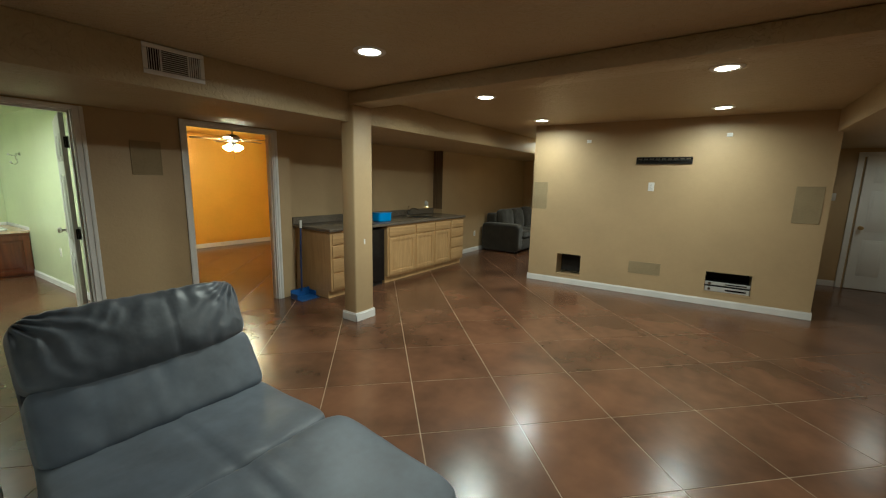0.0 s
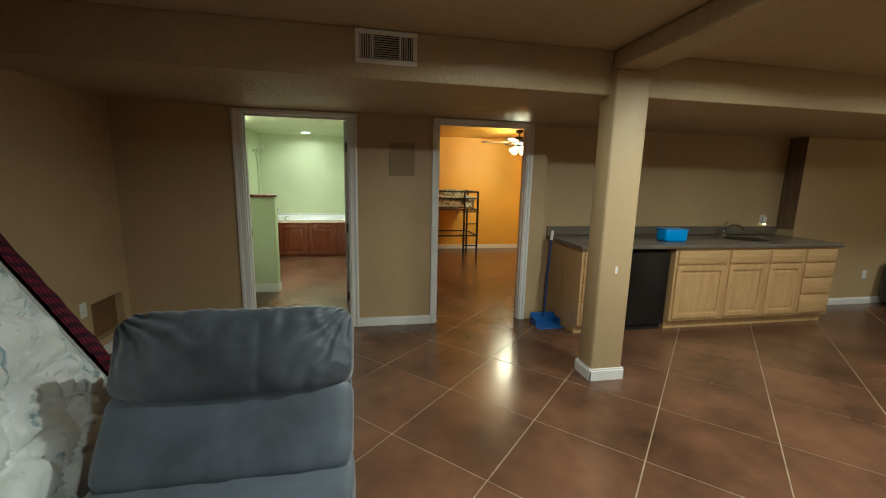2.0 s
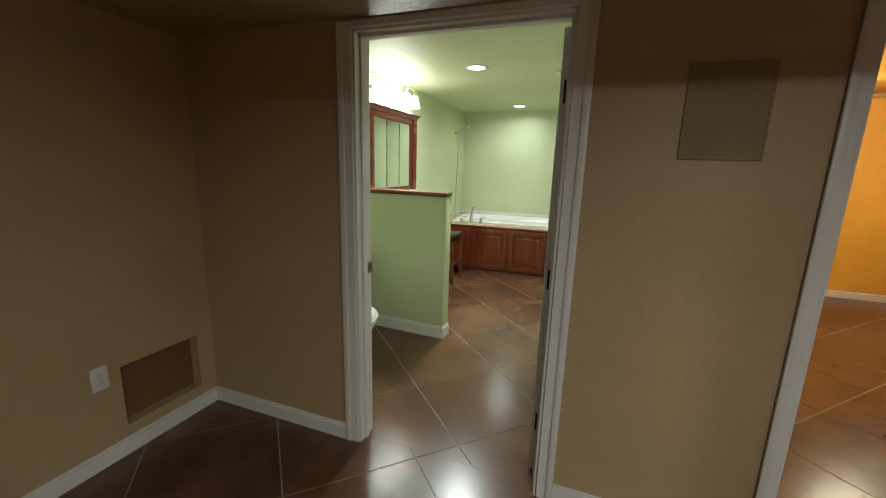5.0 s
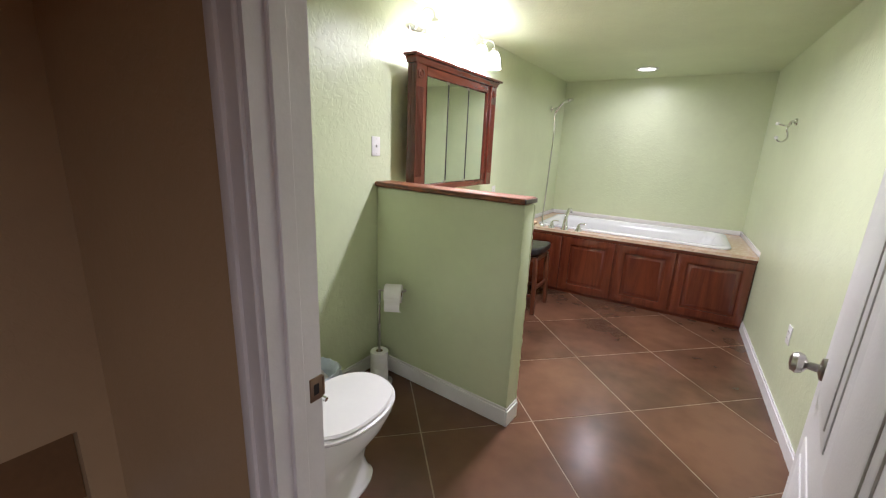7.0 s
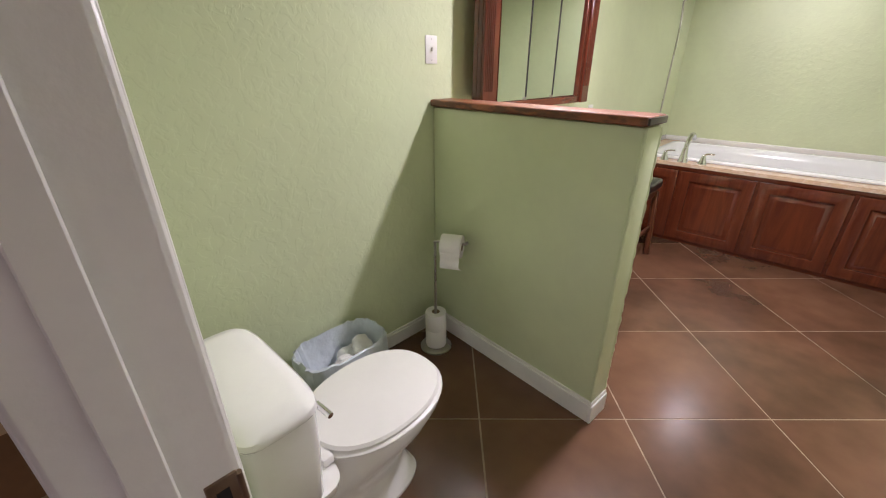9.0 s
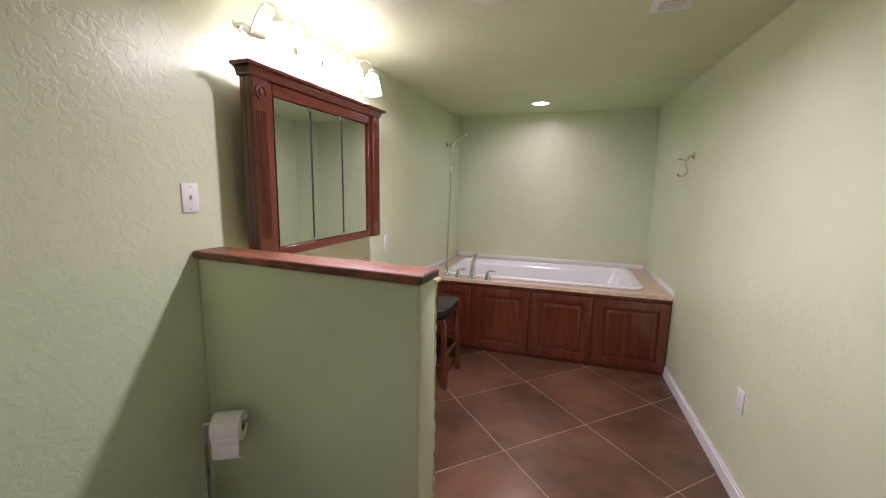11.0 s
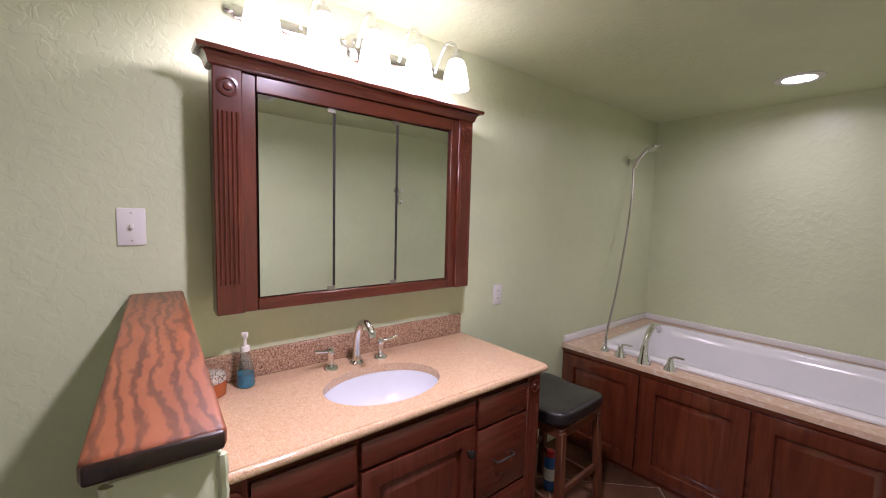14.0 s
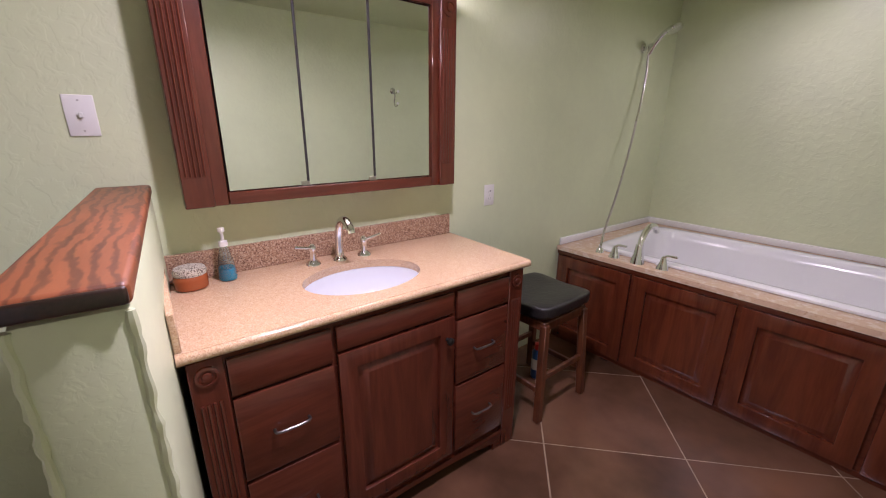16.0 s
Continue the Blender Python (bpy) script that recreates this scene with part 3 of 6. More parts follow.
# ---- doors ----
def doorway(name, d, c, y_out, y_in, label):
    """Jamb, stops and stepped casings of an opening in the wall along x."""
    e = thing(name, label, "door", (d[0] + d[1]) / 2, 0, 0, kind="structure")
    e.location = (0, 0, 0)
    jamb = box(d[0] - 0.018, d[0], y_out, y_in, 0, D_TOP)
    box(d[1], d[1] + 0.018, y_out, y_in, 0, D_TOP, bm=jamb)
    box(d[0] - 0.018, d[1] + 0.018, y_out, y_in, D_TOP - 0.018, D_TOP, bm=jamb)
    part("jamb", jamb, M_WHITE, e)
    stop = box(d[0], d[0] + 0.012, 0.035, 0.07, 0, D_TOP - 0.018, 0.002, 1)
    box(d[1] - 0.012, d[1], 0.035, 0.07, 0, D_TOP - 0.018, 0.002, 1, bm=stop)
    box(d[0], d[1], 0.035, 0.07, D_TOP - 0.032, D_TOP - 0.018, 0.002, 1, bm=stop)
    part("door_stop", stop, M_WHITE, e)
    for side, yy in ((-1, 0.0), (1, 0.12)):
        def casing(x0, x1, z0, z1, inner):
            bm = box(x0, x1, min(yy, yy + side * 0.011), max(yy, yy + side * 0.011), z0, z1, 0.003, 1)
            w = 0.030
            if inner == "left":
                xs = (x0, x0 + w, z0, z1)
            elif inner == "right":
                xs = (x1 - w, x1, z0, z1)
            else:
                xs = (x0, x1, z1 - w, z1)
            box(xs[0], xs[1], min(yy, yy + side * 0.019), max(yy, yy + side * 0.019), xs[2], xs[3], 0.004, 2, bm=bm)
            part("casing", bm, M_WHITE, e)
        casing(c[0], d[0] - 0.012, 0, 2.096, "left")
        casing(d[1] + 0.012, c[1], 0, 2.096, "right")
        casing(d[0] - 0.012, d[1] + 0.012, D_TOP - 0.008, 2.096, "top")
    return e


door1 = doorway("door_1", D1, C1, -0.002, 0.122, "open white doorway into the green bathroom")
door2 = doorway("door_2", D2, C2, -0.002, 0.122, "open white doorway into the orange bedroom")


def panel_door(parent, hinge, angle, width, knob_side=1, height=2.045, swing=1):
    """A six-panel leaf, from its hinge line along local x."""
    t = 0.035
    m = pose(*hinge, 0, 0, angle)
    bm = box(0, width, -t / 2, t / 2, 0.008, height, 0.003, 1)
    leaf = part("door_leaf", moved(bm, m), M_DOOR, parent)
    cols = [(0.11, width / 2 - 0.045), (width / 2 + 0.045, width - 0.11)]
    rows = [(0.22, 0.78), (0.90, 1.52), (1.64, 1.88)]
    for c0, c1 in cols:
        for r0, r1 in rows:
            for s in (-1, 1):
                bm = box(c0, c1, s * t / 2 - 0.006, s * t / 2 + 0.0045, r0, r1, 0.0055, 2)
                box(c0 + 0.035, c1 - 0.035, s * t / 2 - 0.004, s * t / 2 + 0.009, r0 + 0.035, r1 - 0.035, 0.006, 2, bm=bm)
                part("door_panel", moved(bm, m), M_DOOR, leaf)
    for s in (-1, 1):
        k = lathe([(0.032, 0), (0.030, 0.008), (0.012, 0.014), (0.011, 0.035), (0.026, 0.045), (0.030, 0.058), (0.024, 0.070), (0.008, 0.074)], 20)
        moved(k, pose(width - 0.065, s * t / 2, 0.96, -90 * s))
        part("door_knob", moved(k, m), M_BRASS if knob_side == 2 else M_NICKEL, leaf, "round metal knob")
    return leaf


panel_door(door1, (1.2575, 0.150, 0), 81.8, 0.89)
panel_door(door2, (2.172, 0.135, 0), 150, 0.86)
for e, hx, zs in ((door1, D1[1] - 0.004, (0.28, 1.0, 1.80)), (door2, D2[0] + 0.004, (0.28, 1.0, 1.80))):
    for z in zs:
        bm = box(hx - 0.003, hx + 0.003, 0.078, 0.118, z - 0.045, z + 0.045, 0.001, 1)
        add(bm, moved(lathe([(0.0065, -0.048), (0.0065, 0.048)], 12), pose(hx, 0.122, z)))
        part("hinge", bm, M_BRONZE, e, "dark bronze butt hinge")
        edge = box(-0.003, -0.0004, *((-0.0165, 0.0) if e is door1 else (0.0, 0.0165)), z - 0.046, z + 0.046, 0.001, 1)
        add(edge, moved(lathe([(0.0085, z - 0.048), (0.0085, z + 0.048)], 12), pose(-0.004, -0.018 if e is door1 else 0.018, 0)))
        part("hinge_leaf", moved(edge, pose(1.2575, 0.150, 0, 0, 0, 81.8) if e is door1 else pose(2.172, 0.135, 0, 0, 0, 150)), M_BRONZE, e, "dark hinge plate on the leaf's edge")
strike = box(D1[0] - 0.001, D1[0] + 0.003, 0.089, 0.1235, 0.931, 0.989, 0.0018, 3)
add(strike, tube([(D1[0] + 0.0005, 0.1245, 0.937), (D1[0] + 0.0005, 0.1245, 0.983)], 0.0042, 10))
part("strike_plate", strike, M_STRIKE, door1, "worn metal strike plate")
part("latch_hole", box(D1[0] + 0.003, D1[0] + 0.0036, 0.098, 0.112, 0.947, 0.973), M_DARK, door1)
door3 = thing("door_3", "closed white six-panel door with a brass knob", "door", kind="structure")
panel_door(door3, (8.985, -6.98, 0), 90, 0.80, 2)
for a, b2, z0, z1 in ((-6.155, -6.085, 0, 2.10), (-7.06, -6.99, 0, 2.10), (-6.99, -6.155, 2.03, 2.10)):
    part("casing", box(8.982, 9.0, a, b2, z0, z1, 0.003, 1), M_WHITE, door3)


# ---- fixtures on walls and ceilings ----
def downlight(x, y, z):
    e = thing("recessed_light", "lit round recessed downlight with a white trim ring", "ceiling light", x, y, z, group="recessed lights")
    part("trim", lathe([(0.074, -0.002), (0.078, -0.008), (0.104, -0.009), (0.112, -0.004), (0.112, 0.0), (0.074, 0.0)], 32, close=False), M_WHITE, e)
    part("lens", lathe([(0.0745, -0.005), (0.0745, -0.003)], 28), M_LENS, e, "glowing lens")
    return e


for lx, ly in MAIN_LAMPS:
    downlight(lx, ly, H_MAIN)
# Made-up fixtures for the two added fill lamps, out of view.
downlight(*HALL_FILL, 2.16)
downlight(*SOFA_FILL, H_MAIN)
for lx, ly in BATH_LAMPS:
    downlight(lx, ly, H_BATH)


def plate(m, label, category, kind="outlet", name="wall_outlet"):
    """A switch or outlet plate, built facing -y and set by m."""
    e = thing(name, label, category)
    e.matrix_world = m
    part("cover_plate", box(-0.036, 0.036, -0.006, 0, -0.058, 0.058, 0.003, 2), M_PLAST, e)
    if kind == "outlet":
        for z in (-0.02, 0.02):
            part("socket", moved(lathe([(0.0165, 0), (0.016, 0.002)], 20), pose(0, -0.006, z, 90)), M_PLAST, e)
            for x in (-0.006, 0.006):
                part("slot", box(x - 0.001, x + 0.001, -0.0088, -0.0082, z - 0.003, z + 0.006), M_DARK, e)
    else:
        part("toggle", box(-0.005, 0.005, -0.017, -0.005, -0.006, 0.010, 0.002, 1), M_PLAST, e)
    for z in ((-0.043, 0.043) if kind != "outlet" else (0.0,)):
        part("screw", moved(lathe([(0.003, 0), (0.0025, 0.001)], 10), pose(0, -0.006, z, 90)), M_NICKEL, e)
    return e


plate(pose(XL, -0.60, 0.455, 0, 0, 90), "white plastic outlet beside the low niche", "outlet")
plate(pose(7.90, 0, 0.40), "white plastic outlet above the base moulding", "outlet")
plate(pose(BX0, 3.106, 1.095, 0, 0, 90), "white plastic outlet on green wall by the vanity", "outlet")
plate(pose(BX0, 1.454, 1.482, 0, 0, 90), "white toggle light switch above the half wall", "switch", "switch", "light_switch")
plate(pose(bath_right(2.56), 2.56, 0.50, 0, 0, -86.4), "white plastic outlet low on the green wall", "outlet")
plate(pose(9.0, -5.88, 1.42, 0, 0, -90), "white light switch beside the panel door", "switch", "switch", "light_switch")
plate(MEDIA @ pose(0, -1.66, 1.520, 0, 0, -90), "white cover plate below the mounting rail", "outlet")
for y, z in ((-0.802, 2.145), (-2.458, 2.170)):
    tagged(finish("wall_anchor", moved(box(-0.012, 0.0, y - 0.03, y + 0.03, z - 0.022, z + 0.022, 0.003, 1), MEDIA), M_PLAST), "small white plastic box high on the media wall", "wall box")


def grille(m, w, h, label, frame_mat=M_GRILLE):
    e = thing("wall_speaker", label, "speaker")
    e.matrix_world = m
    part("bezel", add(add(add(box(-w / 2, w / 2, -0.006, 0, h / 2 - 0.010, h / 2, 0.002, 1), box(-w / 2, w / 2, -0.006, 0, -h / 2, -h / 2 + 0.010, 0.002, 1)),
         box(-w / 2, -w / 2 + 0.010, -0.006, 0, -h / 2 + 0.01, h / 2 - 0.01, 0.002, 1)), box(w / 2 - 0.010, w / 2, -0.006, 0, -h / 2 + 0.01, h / 2 - 0.01, 0.002, 1)), frame_mat, e)
    part("mesh_cover", box(-w / 2 + 0.008, w / 2 - 0.008, -0.0045, -0.0005, -h / 2 + 0.008, h / 2 - 0.008, 0.001, 1), M_GRILLE, e)
    return e


grille(pose(1.80, 0, 1.693), 0.25, 0.315, "tan in-wall speaker grille between the doorways")
grille(pose(XL, -1.38, 1.745, 0, 0, 90), 0.27, 0.35, "tan in-wall speaker grille on the dark side wall")
grille(MEDIA @ pose(0, -0.123, 1.351, 0, 0, -90), 0.226, 0.414, "tall tan in-wall speaker grille on the media wall")
grille(MEDIA @ pose(0, -3.288, 1.348, 0, 0, -90), 0.250, 0.428, "tall tan in-wall speaker grille on the media wall")
grille(MEDIA @ pose(0, -1.678, 0.390, 0, 0, -90), 0.40, 0.170, "wide tan centre speaker grille near the floor")

rail = thing("tv_mount_rail", "black slotted metal mounting rail on the media wall", "wall mount")
rail.matrix_world = MEDIA @ pose(0, -1.775, 1.868, 0, 0, -90) @ Matrix.Diagonal((0.94, 1, 0.94, 1))
part("back_plate", box(-0.35, 0.35, -0.006, 0, -0.048, 0.048, 0.002, 1), M_BLACK, rail)
for z in (-0.042, 0.0, 0.042):
    part("flange", box(-0.35, 0.35, -0.020, -0.005, z - 0.006, z + 0.006, 0.002, 1), M_BRONZE, rail)
for i in range(9):
    part("slot", box(-0.30 + i * 0.075 - 0.025, -0.30 + i * 0.075 + 0.025, -0.0072, -0.0062, 0.015, 0.026), M_STEEL, rail)

# niche edge trims, and panels that paint the shade at the back
for y0, y1, z0, z1 in NICHES:
    bm = box(-0.004, 0.012, y0 - 0.014, y0 + 0.004, z0 - 0.014, z1 + 0.014)
    box(-0.004, 0.012, y1 - 0.004, y1 + 0.014, z0 - 0.014, z1 + 0.014, bm=bm)
    box(-0.004, 0.012, y0 + 0.004, y1 - 0.004, z0 - 0.014, z0 + 0.004, bm=bm)
    box(-0.004, 0.012, y0 + 0.004, y1 - 0.004, z1 - 0.004, z1 + 0.014, bm=bm)
    structure("wall_niche", moved(bm, MEDIA), M_TAN, "tan edge trim of an open equipment niche")
    # The depth's shade is put into this panel's near-black colour.
    structure("niche_lining", moved(box(0.29, 0.318, y0 + 0.002, y1 - 0.002, z0 + 0.002, z1 - 0.002), MEDIA), M_DARK, "near-black panel painting the shade at the back of the equipment niche")
for z0, z1, lab in ((0.189, 0.258, "silver slim audio receiver in the wall niche"), (0.274, 0.322, "silver slim disc player in the wall niche")):
    av = thing("av_receiver", lab, "receiver")
    av.matrix_world = MEDIA @ pose(0.008, -2.648, z0)
    part("case", box(0.02, 0.26, -0.236, 0.236, 0, z1 - z0, 0.004, 1), M_BLACK, av)
    part("front_panel", box(-0.002, 0.02, -0.236, 0.236, 0.004, z1 - z0 - 0.004, 0.003, 1), M_SILVER, av)
    part("display", box(-0.0035, -0.0022, -0.20, 0.02, (z1 - z0) * 0.35, (z1 - z0) * 0.65), M_BLACK, av)
    part("dial", moved(lathe([(0.018, 0), (0.016, 0.014)], 18), pose(-0.002, 0.19, (z1 - z0) / 2, 0, -90)), M_STEEL, av)
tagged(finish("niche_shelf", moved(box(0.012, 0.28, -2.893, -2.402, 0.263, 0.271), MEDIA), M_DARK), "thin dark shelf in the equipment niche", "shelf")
wires = thing("loose_cables", "dark loose cables coiled in the wall niche", "cables")
wires.matrix_world = MEDIA @ pose(0.12, -0.64, 0.154)
for k in range(3):
    part("cable", tube(arc([(0.05 * math.sin(2.1 * i + k) , -0.14 + 0.05 * i, 0.006 + 0.03 * abs(math.sin(1.3 * i + 2 * k))) for i in range(7)], 5), 0.004, 6), M_IRON, wires)

# supply register on the soffit
reg = thing("air_register", "white metal supply register on the soffit face", "air vent", 1.588, -1.33, 2.296)
part("frame", add(add(add(box(-0.19, 0.19, -0.008, 0, 0.068, 0.098, 0.003, 1), box(-0.19, 0.19, -0.008, 0, -0.098, -0.068, 0.003, 1)),
     box(-0.19, -0.162, -0.008, 0, -0.067, 0.067, 0.003, 1)), box(0.162, 0.19, -0.008, 0, -0.067, 0.067, 0.003, 1)), M_WHITE, reg)
part("backing", box(-0.162, 0.162, -0.002, 0, -0.068, 0.068), M_DARK, reg)
for x in (-0.085, 0.085):
    part("divider", box(x - 0.006, x + 0.006, -0.008, -0.001, -0.067, 0.067, 0.002, 1), M_WHITE, reg)
for i in range(10):
    z = -0.060 + i * 0.0133
    part("louvre", moved(box(-0.079, 0.079, -0.006, 0.006, -0.0008, 0.0008), pose(0, -0.004, z, 40)), M_WHITE, reg)
for s in (-1, 1):
    for i in range(5):
        part("louvre", moved(box(-0.0008, 0.0008, -0.006, 0.006, -0.066, 0.066), pose(s * (0.098 + i * 0.014), -0.004, 0, 0, 0, s * 35)), M_WHITE, reg)
bv = thing("ceiling_vent", "small white square vent on the bathroom ceiling", "air vent", 1.06, 2.44, H_BATH)
part("frame", box(-0.085, 0.085, -0.075, 0.075, -0.008, 0, 0.004, 2), M_WHITE, bv)
part("backing", box(-0.05, 0.05, -0.04, 0.04, -0.0095, -0.0082), M_GRILLE, bv)
for i in range(6):
    part("slat", box(-0.05, 0.05, -0.036 + i * 0.0145 - 0.003, -0.036 + i * 0.0145 + 0.003, -0.013, -0.0096), M_WHITE, bv)


# ---- main room: recliner, mattress, pole ----
rec = thing("recliner", "grey-blue microfibre armless recliner opened with its footrest out", "recliner", 0.955, -2.6, 0)


def pad(name, center, size, tilt, seed, k=6.0, lumps=0.005, seam=0.007, mat=None, rolls=0, label=""):
    bm = cushion(*size, 70 if rolls else 40, k, lumps, 4.0, seed)
    for v in bm.verts:
        if v.co.z > 0:
            u, w = v.co.x / size[0], v.co.y / size[1]
            v.co.z -= seam * math.exp(-(v.co.x / 0.016) ** 2)
            if rolls:   # gathered folds fanning from the sewn top and bottom edges
                near = max(0.0, min(w + 0.05, 0.95 - 2 * w)) * 1.3 + max(0.0, -0.25 - w) * 0.6
                fan = v.co.x * 52 + 46 * w * u + 9 * noise.noise(Vector((v.co.x * 5, v.co.y * 4, seed)))
                v.co.z += 0.022 * near * (1 - abs(math.sin(fan * 0.5))) * (0.4 + 0.9 * abs(noise.noise(Vector((v.co.x * 4, 3, seed)))))
                # folds fanning out of the two sewn upper corners, and a drooping lower edge
                dx, dy = size[0] / 2 - abs(v.co.x), size[1] / 2 - v.co.y
                v.co.z += 0.016 * math.exp(-math.hypot(dx, dy) / 0.16) * math.sin(math.atan2(dy, dx) * 17 + 3 * noise.noise(Vector((v.co.x * 8, v.co.y * 8, seed))))
                v.co.y -= 0.040 * (1 - (2 * u) ** 2) * max(0.0, 0.1 - w)
                v.co.z -= 0.004 * math.exp(-((v.co.x - 0.09) / 0.010) ** 2)
                v.co.z += 0.036 * (1 - (2 * u) ** 2) * (1 - (2 * w) ** 2)
                rim = max(abs(2 * u), abs(2 * w)) ** 4
                v.co.z -= 0.010 * rim * abs(noise.noise(Vector((v.co.x * 17, v.co.y * 12 + 4, seed)))) 
        if rolls:   # puckers along the sewn top edge
            top = max(0.0, 2 * v.co.y / size[1] - 0.45) * 1.8
            ripple = noise.noise(Vector((v.co.x * 22, v.co.y * 3, seed))) + 0.6 * math.sin(v.co.x * 95 + 5 * noise.noise(Vector((v.co.x * 9, 1, seed))))
            v.co += Vector((0, 0.35, 0.5 if v.co.z > 0 else -0.5)) * 0.008 * top * ripple
        if v.co.z > 0:
            u, w = v.co.x / size[0], v.co.y / size[1]
            # soft pulls in the fabric, strongest near the ends of the pad
            v.co.z += 0.006 * noise.noise(Vector((v.co.x * 14, v.co.y * 5, seed))) * (0.3 + abs(w) * 1.6) * (1 - abs(2 * u) ** 4)
    return part(name, moved(bm, pose(*center, tilt)), mat or M_VELVET, rec, label)


pad("headrest", (0, 0.285, 0.790), (0.885, 0.33, 0.20), 62, 1.0, 7.0, seam=0.0, mat=M_VELVETDK, rolls=1, label="dark headrest pad with gathered folds")
pad("backrest", (0, 0.145, 0.525), (0.885, 0.34, 0.20), 56, 2.0, 8.0, seam=0.002)
pad("seat", (0, -0.20, 0.345), (0.90, 0.74, 0.21), -2.5, 3.0, 9.0, label="padded seat with a centre seam")
pad("footrest", (0.03, -0.90, 0.340), (0.95, 0.74, 0.18), 5, 4.0, 8.0)
part("base", box(-0.40, 0.40, -0.50, 0.22, 0.03, 0.29, 0.02), M_VELVETDK, rec)
part("back_shell", moved(box(-0.43, 0.43, -0.30, 0.30, -0.06, 0.0, 0.02), pose(0, 0.315, 0.56, 62)), M_VELVETDK, rec)
for x in (-0.36, 0.36):
    for y in (-0.44, 0.16):
        part("foot", moved(lathe([(0.02, 0), (0.026, 0.035)], 14), pose(x, y, 0)), M_BLACK, rec)

mat_ob = thing("mattress", "white floral quilted mattress leaning on its long side", "mattress", 0.40, -2.02, 0, 0)
L, W, T = 1.38, 1.94, 0.21
LEAN = arc([(0.005, 0.012), (0.018, 0.18), (-0.010, 0.40), (-0.235, 0.79), (-0.480, 1.19), (-0.74, 1.58), (-0.84, 1.71)], 12)
LEAN_S = [0.0]
for a, b2 in zip(LEAN, LEAN[1:]):
    LEAN_S.append(LEAN_S[-1] + (Vector(b2) - Vector(a)).length)


def leaning(u, y, d):
    """A place on the sagging mattress: u up along its front, d behind it."""
    u = min(max(u, 0.0), LEAN_S[-1] - 1e-6)
    k = max(i for i in range(len(LEAN) - 1) if LEAN_S[i] <= u)
    a, b = Vector(LEAN[max(k - 2, 0)]), Vector(LEAN[min(k + 3, len(LEAN) - 1)])
    way = (b - a).normalized()
    f = (u - LEAN_S[k]) / (LEAN_S[k + 1] - LEAN_S[k])
    p = Vector(LEAN[k]).lerp(Vector(LEAN[k + 1]), f)
    return Vector((p.x - way.y * d, y, max(p.y + way.x * d, 0.004)))


bm = bmesh.new()
bmesh.ops.create_cube(bm, size=2.0)
bmesh.ops.subdivide_edges(bm, edges=bm.edges[:], cuts=120, use_grid_fill=True)
for v in bm.verts:
    x, y, z = v.co
    f = (abs(x) ** 9 + abs(y) ** 9 + abs(z) ** 9) ** (-1 / 9)
    p = Vector((x * f * W / 2 + W / 2, y * f * L / 2 - L / 2, z * f * T / 2))
    if abs(z) > 0.9:
        warp = Vector((noise.noise(p * 5), noise.noise(p * 5 + Vector((7, 0, 0))), 0)) * 0.35
        cells = noise.voronoi(Vector((p.x * 7.5, p.y * 5.0, 0)) + warp)[0]
        p.z += (0.045 * (0.5 - math.exp(-(cells[1] - cells[0]) * 6.0)) - 0.030 * cells[0]) * (1 if z > 0 else -1)
        p.z += 0.006 * noise.noise(p * 16) * (1 if z > 0 else -1)
    v.co = leaning(p.x, p.y, T / 2 - p.z)
part("quilted_body", bm, M_QUILT, mat_ob)
for s in (-1, 1):
    loop = []
    for i in range(121):
        a = 2 * math.pi * i / 120
        c, sn = math.cos(a), math.sin(a)
        r9 = 0.985 * (abs(c) ** 9 + abs(sn) ** 9) ** (-1 / 9)
        loop.append(leaning(c * r9 * W / 2 + W / 2, sn * r9 * L / 2 - L / 2, T / 2 - s * 0.088))
    part("piping", tube(loop, 0.009, 8), M_PIPING, mat_ob, "corded edge tape")
bm = bmesh.new()
grid = []
for i in range(81):
    fold = 0.012 * noise.noise(Vector((i * 0.16, 0, 2)))
    grid.append([bm.verts.new(leaning(0.36 + 1.50 * i / 80, -0.012 + (0.150 + fold) * math.sin(j * 0.26), -0.012 + 0.075 * (1 - math.cos(j * 0.26)) + 0.006 * noise.noise(Vector((i * 0.3, j * 0.6, 5))))) for j in range(10)])
for a, b2 in zip(grid, grid[1:]):
    for j in range(9):
        bm.faces.new((a[j], a[j + 1], b2[j + 1], b2[j]))
bmesh.ops.solidify(bm, geom=bm.faces[:], thickness=0.012)
throw = tagged(finish("plaid_throw", moved(bm, pose(0.40, -2.02, 0)), M_PLAID), "dark red plaid flannel throw tucked along the mattress edge", "blanket")

pole = thing("cleaning_pole", "thin dark pole leaning against the side wall", "pole", -0.46, -1.325, 0)
part("shaft", tube([(0, 0, 0.0), (-0.105, -0.125, 0.93), (-0.206, -0.245, 1.82)], 0.013, 12), M_BLUEDK, pole)
part("end_cap", tube([(-0.206, -0.245, 1.825), (-0.212, -0.253, 1.89)], 0.015, 12), M_BLACK, pole)


